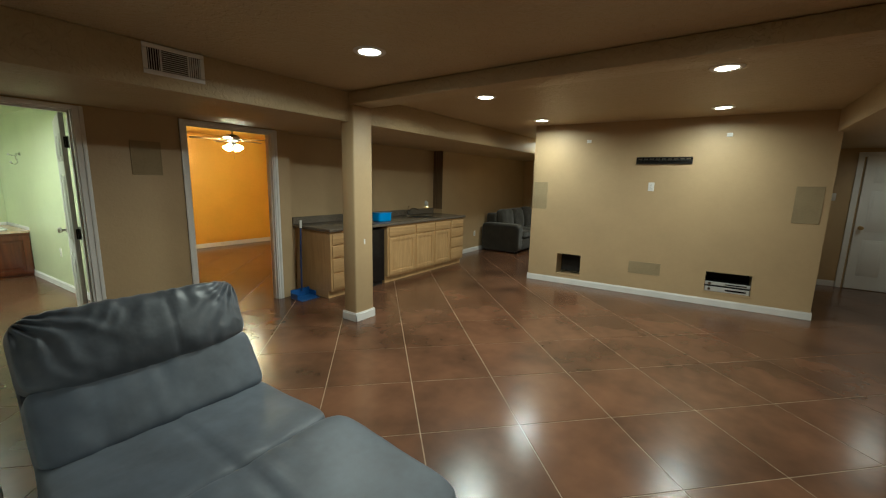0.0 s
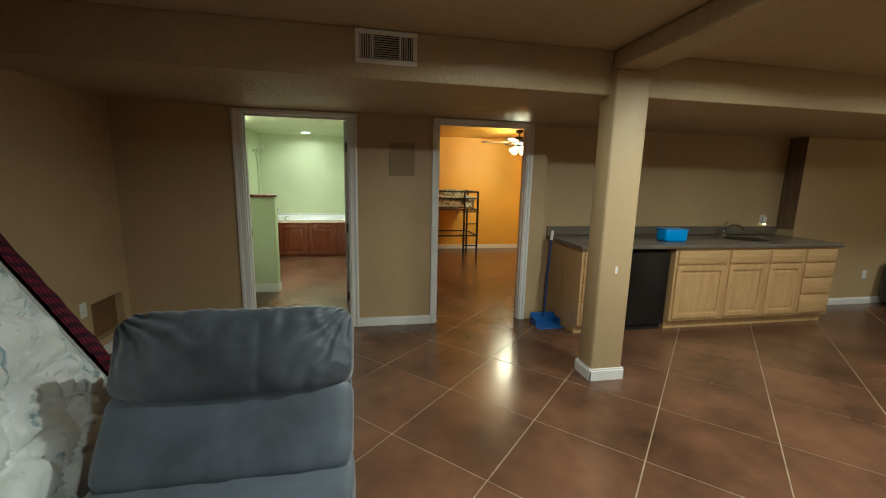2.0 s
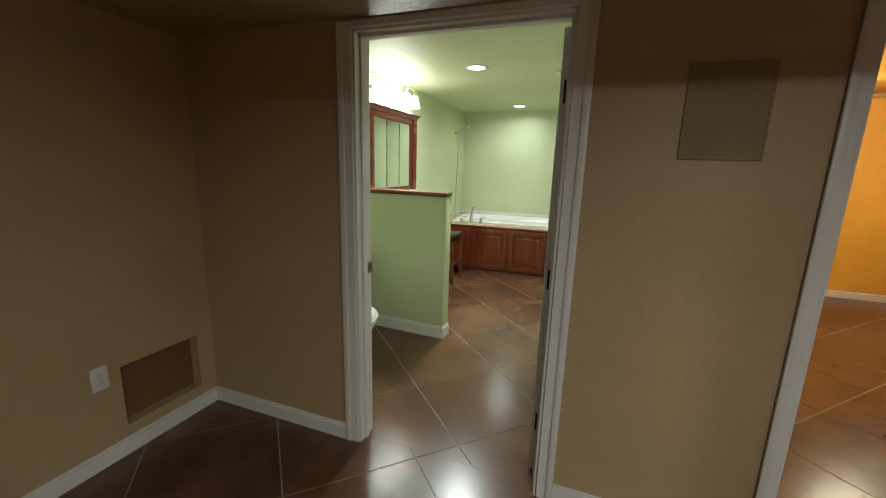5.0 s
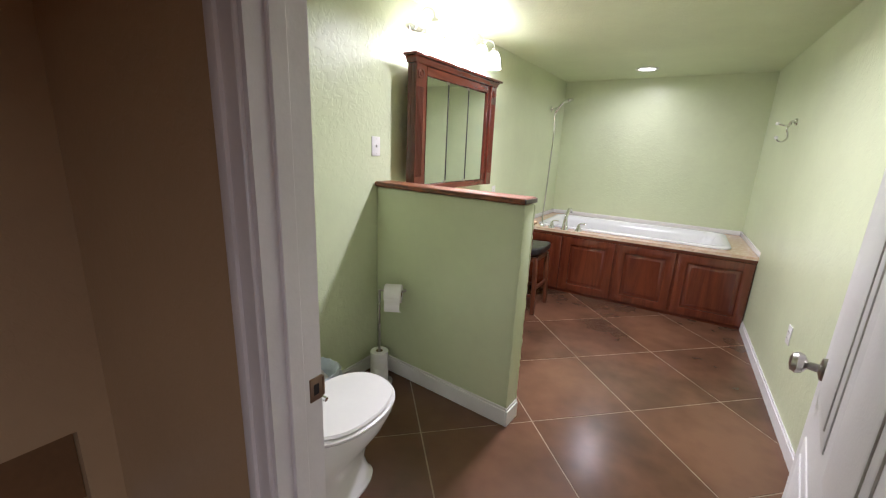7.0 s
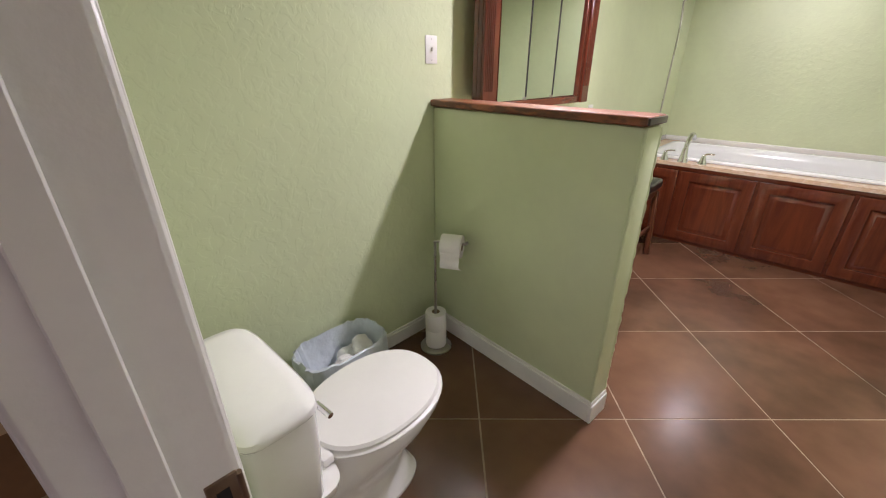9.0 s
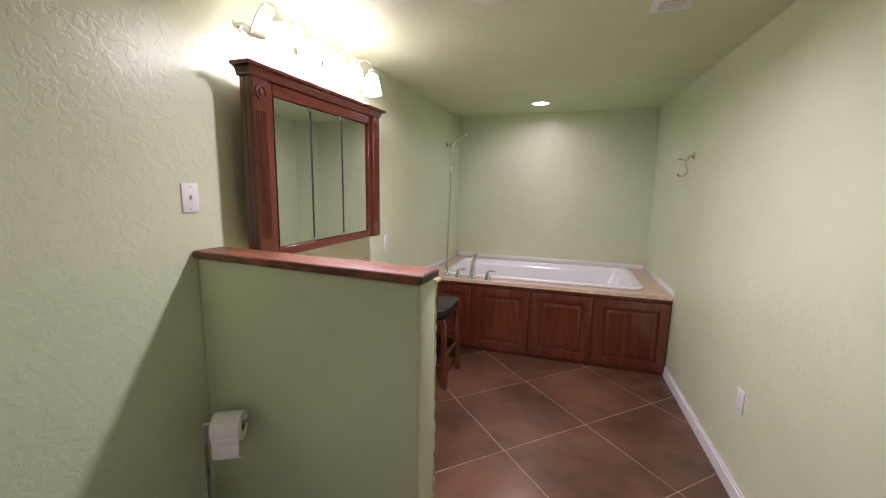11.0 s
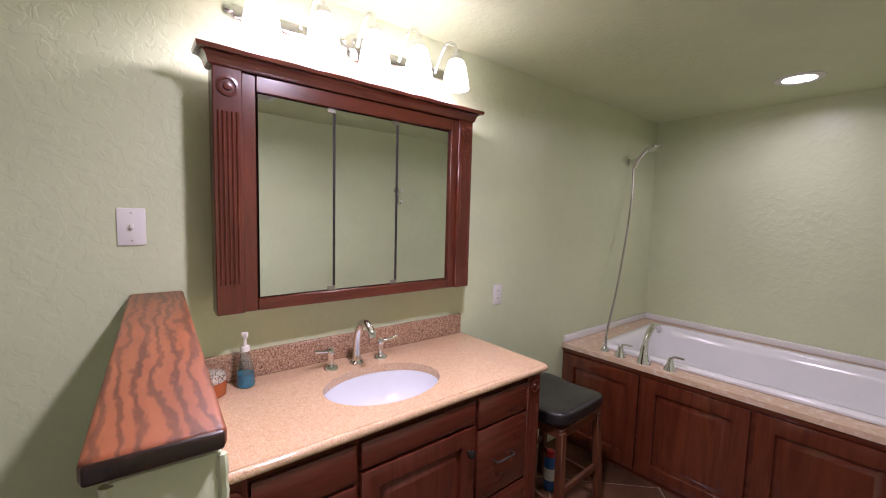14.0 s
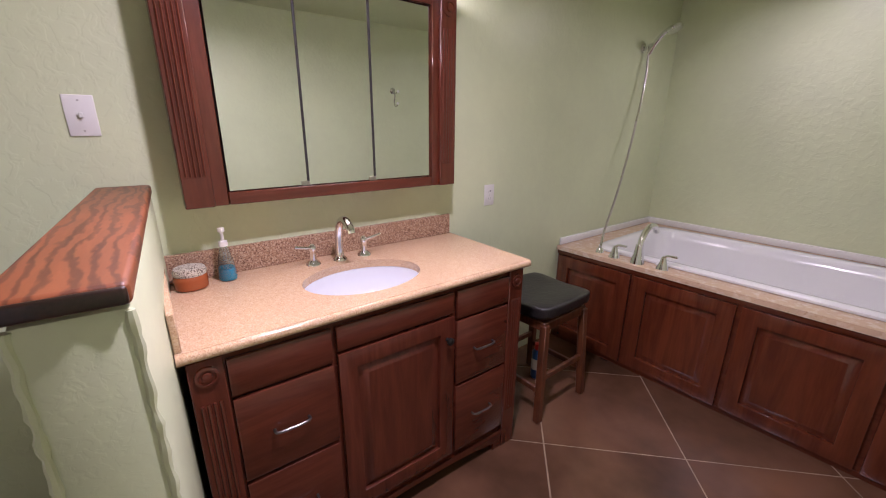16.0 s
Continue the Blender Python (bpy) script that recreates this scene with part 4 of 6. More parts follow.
# ---- wet bar ----
def ring_frame(w, h, rail, t):
    """A door frame in local x, z as one connected mesh, its face towards -y."""
    b = bmesh.new()
    o, n = [(0, 0), (w, 0), (w, h), (0, h)], [(rail, rail), (w - rail, rail), (w - rail, h - rail), (rail, h - rail)]
    of, nf = [b.verts.new((x, -t, z)) for x, z in o], [b.verts.new((x, -t, z)) for x, z in n]
    ob, nb = [b.verts.new((x, 0, z)) for x, z in o], [b.verts.new((x, 0, z)) for x, z in n]
    for k in range(4):
        q = (k + 1) % 4
        for face in ((of[k], of[q], nf[q], nf[k]), (ob[q], ob[k], nb[k], nb[q]), (of[q], of[k], ob[k], ob[q]), (nf[k], nf[q], nb[q], nb[k])):
            b.faces.new(face)
    edges = [e for e in b.edges if all(v.co.y < -t * 0.5 for v in e.verts) and not (e.verts[0] in of) != (e.verts[1] in of)]
    bmesh.ops.bevel(b, geom=edges, offset=0.006, segments=2, affect="EDGES", profile=0.5)
    return b


def sloped_panel(w, h, rail, t):
    """The raised centre of a door: a sunk margin, a slope and a flat field."""
    b = bmesh.new()
    loops = []
    for off, y in ((rail - 0.003, -t * 0.1), (rail + 0.008, -t * 0.1), (rail + 0.034, -t * 0.85), (rail + 0.040, -t * 0.85)):
        loops.append([b.verts.new((x, y, z)) for x, z in ((off, off), (w - off, off), (w - off, h - off), (off, h - off))])
    for a, c in zip(loops, loops[1:]):
        for k in range(4):
            b.faces.new((a[k], a[(k + 1) % 4], c[(k + 1) % 4], c[k]))
    b.faces.new(loops[-1])
    return b


def raised_door(name, w, h, m, mat, parent, t=0.018, rail=0.055, label=""):
    """A framed door with its raised panel as a part."""
    d = part(name, moved(ring_frame(w, h, rail, t), m), mat, parent, label)
    part("raised_panel", moved(sloped_panel(w, h, rail, t), m), mat, d)
    return d


def base_cabinet(x0, x1, fronts, label):
    """A maple base unit; fronts are (kind, z0, z1) panels across its width."""
    e = thing("base_cabinet", label, "cabinet", x0, 0, 0, group="wet bar cabinets")
    w = x1 - x0
    body = box(0, w, -0.53, 0.212, 0.10, 0.872, 0.002, 1)
    box(0.0, w, -0.47, 0.21, 0.0, 0.10, bm=body)
    part("body", body, M_MAPLE_Z, e)
    for kind, z0, z1 in fronts:
        if kind == "door":
            raised_door("door", w - 0.05, z1 - z0, pose(0.025, -0.531, z0), M_MAPLE_Z, e)
        else:
            bm = box(0.025, w - 0.025, -0.549, -0.531, z0, z1, 0.006, 2)
            part("drawer_front", bm, M_MAPLE_X, e)
    return e


base_cabinet(3.50, 4.02, [("drawer", 0.13, 0.33), ("drawer", 0.35, 0.52), ("drawer", 0.54, 0.69), ("drawer", 0.71, 0.85)], "natural maple base cabinet with four drawers")
base_cabinet(4.54, 5.17, [("door", 0.13, 0.69), ("drawer", 0.71, 0.85)], "natural maple base cabinet with a raised-panel door and drawer")
base_cabinet(5.17, 5.68, [("door", 0.13, 0.69), ("drawer", 0.71, 0.85)], "natural maple base cabinet with a raised-panel door and drawer")
base_cabinet(5.68, 6.15, [("door", 0.13, 0.69), ("drawer", 0.71, 0.85)], "natural maple base cabinet with a raised-panel door and drawer")
base_cabinet(6.15, 6.60, [("drawer", 0.13, 0.33), ("drawer", 0.35, 0.52), ("drawer", 0.54, 0.69), ("drawer", 0.71, 0.85)], "natural maple base cabinet with four drawers")
fr = thing("mini_fridge", "black compact refrigerator under the bar counter", "refrigerator", 4.28, -0.20, 0)
part("cabinet", box(-0.225, 0.225, -0.25, 0.30, 0.02, 0.84, 0.006), M_BLACK, fr)
part("door", box(-0.225, 0.225, -0.305, -0.252, 0.06, 0.835, 0.012, 3), M_BLACK, fr)
part("kick_grille", box(-0.21, 0.21, -0.27, -0.251, 0.0, 0.05, 0.003, 1), M_DARK, fr)
ctop = thing("bar_counter", "grey speckled laminate countertop with a low backsplash", "countertop", 3.47, 0, 0)
part("slab", box(0, 3.155, -0.565, 0.218, 0.874, 0.914, 0.008, 2), M_LAMIN, ctop)
part("backsplash", box(0, 3.155, 0.198, 0.218, 0.914, 1.014, 0.004, 1), M_LAMIN, ctop)
sk = thing("bar_sink", "stainless drop-in bar sink", "sink", 5.72, -0.19, 0.914)
part("rim", lathe([(0.205, 0.0), (0.21, 0.004), (0.225, 0.006), (0.235, 0.001), (0.235, 0.0)], 36, 1.15, 0.95, close=False), M_STEEL, sk)
# No hollow is modelled; the disc's black stands in for the bowl's shade.
part("bowl", lathe([(0.206, 0.003), (0.19, 0.0028), (0.05, 0.0024), (0.001, 0.0022)], 36, 1.15, 0.95, close=False), M_DARK, sk, "flat near-black disc painting the bowl's shaded inside")
fa = thing("bar_faucet", "chrome single-lever bar faucet with a low spout", "faucet", 5.72, 0.09, 0.914)
part("base", lathe([(0.032, 0), (0.030, 0.012), (0.020, 0.02), (0.018, 0.09), (0.022, 0.10), (0.015, 0.115)], 20), M_CHROME, fa)
part("spout", tube(arc([(0, 0, 0.07), (0.02, -0.06, 0.13), (0.05, -0.14, 0.135), (0.06, -0.19, 0.10)]), 0.011), M_CHROME, fa)
part("lever", tube([(0, 0, 0.11), (0.03, 0.02, 0.15), (0.07, 0.03, 0.17)], 0.007), M_CHROME, fa)
bl = thing("blue_container", "bright blue plastic tub standing on the bar counter", "container", 4.66, -0.30, 0.914)
part("tub", cushion(0.27, 0.17, 0.135, 8, 7.0, 0.003), M_SKY, bl).location = (0, 0, 0.066)
part("rim", box(-0.135, 0.135, -0.085, 0.085, 0.122, 0.134, 0.005, 2), M_SKY, bl)
nl = thing("night_light", "white plug-in night light glowing above the bar sink", "night light", 6.40, 0.22, 1.10)
part("cover_plate", box(-0.036, 0.036, -0.006, 0, -0.058, 0.058, 0.003, 2), M_PLAST, nl)
part("housing", box(-0.028, 0.028, -0.045, -0.006, -0.05, 0.04, 0.008, 2), M_PLAST, nl)
part("glow_strip", box(-0.024, 0.024, -0.047, -0.030, -0.066, -0.050, 0.004, 1), M_NIGHT, nl)
dp = thing("lobby_dustpan", "blue upright dustpan with a tall dark handle leaning by the cabinet", "dustpan", 3.33, -0.20, 0)
pan = box(-0.14, 0.14, -0.14, 0.10, 0.0, 0.012, 0.004, 1)
box(-0.14, 0.14, 0.085, 0.10, 0.01, 0.11, 0.004, 1, bm=pan)
for s in (-1, 1):
    box(s * 0.137 - 0.004, s * 0.137 + 0.004, -0.05, 0.09, 0.008, 0.075, 0.003, 1, bm=pan)
part("pan", pan, M_BLUE, dp)
part("handle", tube([(0, 0.06, 0.08), (0.02, 0.08, 0.5), (0.06, 0.12, 0.92)], 0.012, 12), M_BLUEDK, dp)
part("grip", tube([(0.06, 0.12, 0.90), (0.068, 0.128, 1.0)], 0.016, 12), M_PLAST, dp)

# ---- dark sofa in the corner ----
so = thing("sofa", "dark olive fabric sofa with loose back cushions against the wall", "sofa", 8.13, -0.03, 0)
part("arm", moved(cushion(0.26, 0.92, 0.62, 12, 8.0, 0.006), pose(0.13, -0.47, 0.335)), M_SOFA, so)
part("arm", moved(cushion(0.26, 0.92, 0.62, 12, 8.0, 0.006), pose(2.05, -0.47, 0.335)), M_SOFA, so)
part("base", box(0.22, 1.96, -0.90, -0.05, 0.05, 0.30, 0.02), M_SOFA, so)
part("back", box(0.20, 1.98, -0.26, -0.02, 0.30, 0.84, 0.05, 3), M_SOFA, so)
for i in range(3):
    part("seat_cushion", moved(cushion(0.57, 0.66, 0.18, 10, 6.0, 0.006, seed=i), pose(0.545 + i * 0.575, -0.58, 0.385)), M_SOFA, so)
    part("back_cushion", moved(cushion(0.60, 0.22, 0.52, 10, 4.0, 0.015, seed=i + 4), pose(0.545 + i * 0.575, -0.34, 0.68, -12)), M_SOFA, so)
for x in (0.1, 2.08):
    for y in (-0.85, -0.1):
        part("foot", box(x - 0.03, x + 0.03, y - 0.03, y + 0.03, 0, 0.06, 0.004, 1), M_BLACK, so)

# ---- bedroom: ceiling fan and loft bed ----
fan = thing("ceiling_fan", "dark bronze ceiling fan with wooden blades and lit glass shades", "ceiling fan", 4.18, 3.05, H_BED)
part("canopy", lathe([(0.07, 0.0), (0.068, -0.03), (0.03, -0.055), (0.012, -0.06)], 28), M_BRONZE, fan)
part("rod", lathe([(0.012, -0.05), (0.012, -0.12)], 14), M_BRONZE, fan)
part("motor", lathe([(0.03, -0.11), (0.09, -0.125), (0.125, -0.16), (0.125, -0.20), (0.10, -0.235), (0.06, -0.25), (0.055, -0.275)], 32), M_BRONZE, fan)
M_BLADE = wood("fan_blade_wood", (0.30, 0.17, 0.08), (0.12, 0.06, 0.03), 0.35, "X", 10, 0.1)
for i in range(5):
    a = i * 72 + 17
    iron = box(0.10, 0.24, -0.022, 0.022, -0.205, -0.197, 0.003, 1)
    part("blade_iron", moved(iron, pose(0, 0, 0, 0, 0, a)), M_BRONZE, fan)
    blade = prism([(0.20, -0.052), (0.62, -0.068), (0.67, -0.05), (0.685, 0.0), (0.67, 0.05), (0.62, 0.068), (0.20, 0.052)], -0.004, 0.004, 0.0015)
    part("blade", moved(blade, pose(0, 0, 0, 0, 0, a) @ pose(0, 0, -0.205, 11)), M_BLADE, fan)
part("light_hub", lathe([(0.055, -0.27), (0.07, -0.285), (0.06, -0.315), (0.02, -0.33)], 24), M_BRONZE, fan)
for i in range(4):
    a = i * 90 + 30
    sh = lathe([(0.022, 0.0), (0.028, -0.012), (0.045, -0.05), (0.062, -0.088), (0.066, -0.098), (0.060, -0.096), (0.020, -0.004)], 24, close=False)
    part("glass_shade", moved(sh, pose(0, 0, 0, 0, 0, a) @ pose(0.075, 0, -0.295, 0, -38)), M_FANSHADE, fan, "lit frosted glass shade")
for x, y, dz in ((0.02, 0.01, 0.22), (-0.02, 0.0, 0.16)):
    part("pull_chain", tube([(x, y, -0.32), (x, y, -0.33 - dz)], 0.0015, 6), M_BRASS, fan)

bed = thing("loft_bed", "black tubular steel loft bed with a patterned mattress", "bed", 0, 0, 0)
BXA, BXB, BYA, BYB = 1.95, 3.62, 3.66, 4.50
for x in (BXA, BXB):
    for y in (BYA, BYB):
        part("post", tube([(x, y, 0), (x, y, 1.30)], 0.021, 12), M_IRON, bed)
part("post", tube([(BXB - 0.27, BYA, 0), (BXB - 0.27, BYA, 1.30)], 0.019, 12), M_IRON, bed)
for z, ys in ((1.29, (BYA, BYB)), (1.16, (BYA, BYB)), (0.94, (BYA, BYB)), (0.42, (BYA, BYB))):
    for y in ys:
        part("rail", tube([(BXA, y, z), (BXB, y, z)], 0.016, 10), M_IRON, bed)
    part("end_rail", tube([(BXB, BYA, z), (BXB, BYB, z)], 0.016, 10), M_IRON, bed)
    part("end_rail", tube([(BXA, BYA, z), (BXA, BYB, z)], 0.016, 10), M_IRON, bed)
for z in (0.22, 0.42, 0.66, 0.90):
    part("rung", tube([(BXB - 0.27, BYA, z), (BXB, BYA, z)], 0.012, 10), M_IRON, bed)
M_CAMO = granite("patterned_bedding", (0.34, 0.30, 0.20), [(0.16, 0.48, 0.54, (0.55, 0.52, 0.42)), (0.22, 0.55, 0.60, (0.07, 0.06, 0.045))], 0.9)
bm = cushion(BXB - BXA - 0.05, BYB - BYA - 0.05, 0.26, 14, 8.0, 0.012, 4.0)
tagged(finish("bunk_mattress", moved(bm, pose((BXA + BXB) / 2, (BYA + BYB) / 2, 1.085)), M_CAMO), "patterned brown and white bedding on the loft bed", "mattress")
bm = cushion(0.55, 0.40, 0.13, 12, 3.5, 0.016, 6.0, 3.0)
tagged(finish("pillow", moved(bm, pose(BXB - 0.42, BYB - 0.28, 1.26)), M_CAMO), "patterned pillow on the loft bed", "pillow")


# ---- bathroom: half-wall cap ----
cap = thing("half_wall_cap", "bold-grained varnished cedar board with a dark live edge", "ledge", BX0, 1.520, 1.2405, -2.7)
part("board", box(0.006, 1.026, -0.079, 0.064, 0, 0.031, 0.009, 4), M_CAP, cap)
part("end_edge", box(1.020, 1.0305, -0.076, 0.061, 0.003, 0.027, 0.005, 3), M_CAPEDGE, cap, "dark rounded end edge")

# ---- vanity ----
van = thing("vanity", "cherry wood vanity cabinet with fluted posts and drawers", "vanity", 0, 0, 0)
VF = -0.172
cb = box(BX0 + 0.002, VF, 1.572, 2.795, 0.09, 0.735, 0.002, 1)
box(VF - 0.02, VF, 1.572, 2.795, 0.735, 0.889, bm=cb)
box(BX0 + 0.002, VF - 0.02, 1.572, 1.590, 0.735, 0.889, bm=cb)
box(BX0 + 0.002, VF - 0.02, 2.777, 2.795, 0.735, 0.889, bm=cb)
part("carcass", cb, M_CHERRY_Z, van)
low = [(1.572, 0.0), (1.70, 0.0)]
low += [(1.70 + 0.97 * i / 28, 0.035 + 0.035 * (1 - abs(i / 14 - 1) ** 3)) for i in range(29)]
low += [(2.67, 0.0), (2.795, 0.0)]
vb = bmesh.new()
rows4 = [[vb.verts.new(c) for c in ((VF - 0.02, y, h), (VF + 0.011, y, h), (VF + 0.011, y, 0.095), (VF - 0.02, y, 0.095))] for y, h in low]
for p, q in zip(rows4, rows4[1:]):
    for i in range(4):
        vb.faces.new((p[i], p[(i + 1) % 4], q[(i + 1) % 4], q[i]))
vb.faces.new(rows4[0][::-1])
vb.faces.new(rows4[-1])
part("toe_valance", vb, M_CHERRY_Y, van)
for y0, y1 in ((1.572, 1.655), (2.715, 2.795)):
    pb = box(VF, VF + 0.016, y0, y1, 0.0, 0.888, 0.003, 1)
    part("post", pb, M_CHERRY_Z, van)
    for i in range(4):
        yy = y0 + 0.020 + i * (y1 - y0 - 0.040) / 3
        part("flute", moved(lathe([(0.005, 0.20), (0.005, 0.76)], 8), pose(VF + 0.0165, yy, 0)), M_CHERRY_Z, van)
    ros = lathe([(0.029, 0), (0.028, 0.006), (0.021, 0.007), (0.019, 0.003), (0.013, 0.003), (0.011, 0.008), (0.004, 0.009)], 26)
    part("rosette", moved(ros, pose(VF + 0.016, (y0 + y1) / 2, 0.842, 0, 90)), M_CHERRY_Z, van)


def front(y0, y1, z0, z1, raised=False):
    if raised:
        return raised_door("door", y1 - y0, z1 - z0, pose(VF, y0, z0, 0, 0, 90), M_CHERRY_Z, van, 0.020, 0.065)
    return part("drawer_front", box(VF, VF + 0.019, y0, y1, z0, z1, 0.005, 2), M_CHERRY_Y, van)


front(1.660, 1.945, 0.757, 0.872)
for i, (z0, z1) in enumerate(((0.465, 0.746), (0.13, 0.454))):
    for y0, y1 in ((1.660, 1.945), (2.435, 2.710)):
        d = front(y0, y1, z0, z1)
        yc, zc = (y0 + y1) / 2, (z0 + z1) / 2
        hb = tube(arc([(VF + 0.016, yc - 0.05, zc), (VF + 0.038, yc - 0.046, zc), (VF + 0.042, yc, zc), (VF + 0.038, yc + 0.046, zc), (VF + 0.016, yc + 0.05, zc)], 5), 0.0042, 8)
        part("bar_handle", hb, M_PEWTER, d, "slim dark pewter bar handle")
front(1.960, 2.420, 0.787, 0.872)
front(2.435, 2.710, 0.757, 0.872)
vd = front(1.960, 2.420, 0.13, 0.776, True)
part("knob", moved(lathe([(0.007, 0), (0.006, 0.012), (0.014, 0.018), (0.015, 0.026), (0.008, 0.031)], 18), pose(VF + 0.020, 2.385, 0.690, 0, 90)), M_BRONZE, vd, "dark bronze knob")

# ---- vanity top with an oval opening and basin ----
SX, SY, SA, SB = -0.390, 2.172, 0.165, 0.226
vt = thing("granite_countertop", "peach speckled granite vanity top with an undermount oval basin", "countertop", 0, 0, 0)


def slab_with_oval(x0, x1, y0, y1, z0, z1, cx, cy, rx, ry, n=64):
    """A slab with an oval hole cut through it."""
    b = bmesh.new()
    inner, outer = [], []
    for i in range(n):
        a = 2 * math.pi * i / n
        c, s = math.cos(a), math.sin(a)
        inner.append((cx + rx * c, cy + ry * s))
        k = min((x1 - cx) / c if c > 1e-9 else (x0 - cx) / c if c < -1e-9 else 1e9, (y1 - cy) / s if s > 1e-9 else (y0 - cy) / s if s < -1e-9 else 1e9)
        outer.append((cx + k * c, cy + k * s))
    for corner in ((x0, y0), (x1, y0), (x1, y1), (x0, y1)):
        i = min(range(n), key=lambda q: (outer[q][0] - corner[0]) ** 2 + (outer[q][1] - corner[1]) ** 2)
        outer[i] = corner
    lay = [[b.verts.new((x, y, z)) for x, y in ring] for ring in (inner, outer) for z in (z0, z1)]
    il, ih, ol, oh = lay
    for i in range(n):
        j = (i + 1) % n
        b.faces.new((ih[i], oh[i], oh[j], ih[j]))
        b.faces.new((il[j], ol[j], ol[i], il[i]))
        b.faces.new((ol[i], ol[j], oh[j], oh[i]))
        b.faces.new((il[j], il[i], ih[i], ih[j]))
    return b


part("slab", slab_with_oval(BX0 + 0.002, -0.155, 1.556, 2.818, 0.892, 0.923, SX, SY, SA, SB), M_GRANITE, vt)
part("nosing", add(tube([(-0.153, 1.556, 0.908), (-0.153, 2.820, 0.908)], 0.0145, 12), tube([(BX0 + 0.004, 2.820, 0.908), (-0.153, 2.820, 0.908)], 0.0145, 12)), M_GRANITE, vt, "rounded front edge")
part("backsplash", box(BX0 + 0.002, BX0 + 0.022, 1.572, 2.815, 0.9235, 1.025, 0.003, 1), M_SPLASH, vt, "brown granite backsplash")
part("side_splash", box(BX0 + 0.023, -0.160, 1.556, 1.573, 0.9235, 1.030, 0.003, 1), M_GRANITE, vt)
prof = [(1.03, 0.892), (1.0, 0.890), (0.97, 0.860), (0.88, 0.81), (0.62, 0.765), (0.25, 0.752), (0.08, 0.750)]
part("basin", moved(lathe([(r, z) for r, z in prof], 48, SA, SB, close=False), pose(SX, SY, 0)), M_BASIN, vt, "white oval china basin")
part("drain", moved(lathe([(0.022, 0.0), (0.020, 0.004), (0.004, 0.005)], 20), pose(SX, SY, 0.7505)), M_CHROME, vt)

vf = thing("vanity_faucet", "polished chrome widespread faucet with two lever handles", "faucet", -0.62, 2.172, 0.923)
vf.scale = (1.12, 1.12, 1.08)
part("spout_base", lathe([(0.027, 0), (0.026, 0.006), (0.017, 0.014), (0.015, 0.03)], 22), M_CHROME, vf)
part("spout", tube(arc([(0, 0, 0.02), (0.004, 0, 0.10), (0.03, 0, 0.155), (0.075, 0, 0.170), (0.112, 0, 0.148), (0.120, 0, 0.130)], 7), 0.014, 14, None), M_CHROME, vf)
for s in (-1, 1):
    hb = moved(lathe([(0.026, 0), (0.025, 0.006), (0.012, 0.018), (0.010, 0.05), (0.014, 0.058), (0.013, 0.07), (0.006, 0.078)], 20), pose(0.0, s * 0.10, 0))
    h_ob = part("handle_base", hb, M_CHROME, vf)
    part("lever", tube(arc([(0, s * 0.10, 0.066), (0.01, s * 0.125, 0.070), (0.015, s * 0.165, 0.080)], 5), 0.006, 10, None), M_CHROME, h_ob)
cj = thing("candle_jar", "orange candle jar with a speckled lid", "candle", -0.625, 1.640, 0.923)
cj.scale = (1.0, 1.0, 0.84)
part("jar", lathe([(0.040, 0), (0.050, 0.005), (0.052, 0.04), (0.050, 0.055), (0.046, 0.06)], 28), M_CANDLE, cj)
part("lid", lathe([(0.050, 0.061), (0.051, 0.075), (0.046, 0.088), (0.030, 0.094), (0.004, 0.096)], 28), M_LID, cj, "speckled brown and cream lid")
sb = thing("soap_dispenser", "clear pump bottle half full of blue soap", "soap dispenser", -0.645, 1.755, 0.923)
part("liquid", lathe([(0.033, 0.003), (0.036, 0.012), (0.0335, 0.045)], 24, 1, 0.8), M_SOAPLIQ, sb)
part("bottle", lathe([(0.036, 0.0005), (0.039, 0.010), (0.034, 0.060), (0.022, 0.105), (0.014, 0.120), (0.014, 0.130), (0.0125, 0.130), (0.0125, 0.119), (0.0205, 0.104), (0.0325, 0.060), (0.0372, 0.012)], 24, 1, 0.8, close=False), M_SOAP, sb)
part("pump", add(lathe([(0.015, 0.125), (0.015, 0.142), (0.006, 0.145), (0.005, 0.175), (0.011, 0.177), (0.011, 0.19)], 16), tube([(0, 0, 0.185), (0.032, 0, 0.182)], 0.004, 8)), M_PLAST, sb, "white pump head")

# ---- mirrored medicine cabinet ----
mc = thing("medicine_cabinet", "three-mirror cherry wood medicine cabinet with fluted sides and crown", "cabinet", 0, 0, 0)
GX = -0.605
part("body", box(BX0 + 0.001, -0.642, 1.757, 2.658, 1.235, 1.960, 0.002, 1), M_CHERRY_Z, mc)
for y0 in (1.660, 2.727):
    part("frame_side", box(-0.645, GX - 0.0125, y0, y0 + 0.016, 1.203, 1.985, 0.002, 1), M_CHERRY_Z, mc)
part("back_board", box(-0.641, -0.628, 1.677, 2.726, 1.205, 1.983), M_CHERRY_Z, mc)
ys = [1.79, 2.065, 2.343, 2.625]
for a, b2 in zip(ys, ys[1:]):
    leaf = box(-0.008, 0, a - b2 + 0.007, 0, 1.247, 1.926)
    part("mirror_door", moved(leaf, pose(GX, b2 - 0.003, 0, 0, 0, 3.2 if a < 1.9 else 1.0)), M_MIRROR, mc, "frameless bevelled mirror door")
for y in ys[1:3]:
    for z in (1.252, 1.921):
        part("mirror_hinge", box(GX, GX + 0.004, y - 0.026, y + 0.010, z - 0.008, z + 0.008, 0.001, 1), M_NICKEL, mc, "small metal hinge clip")
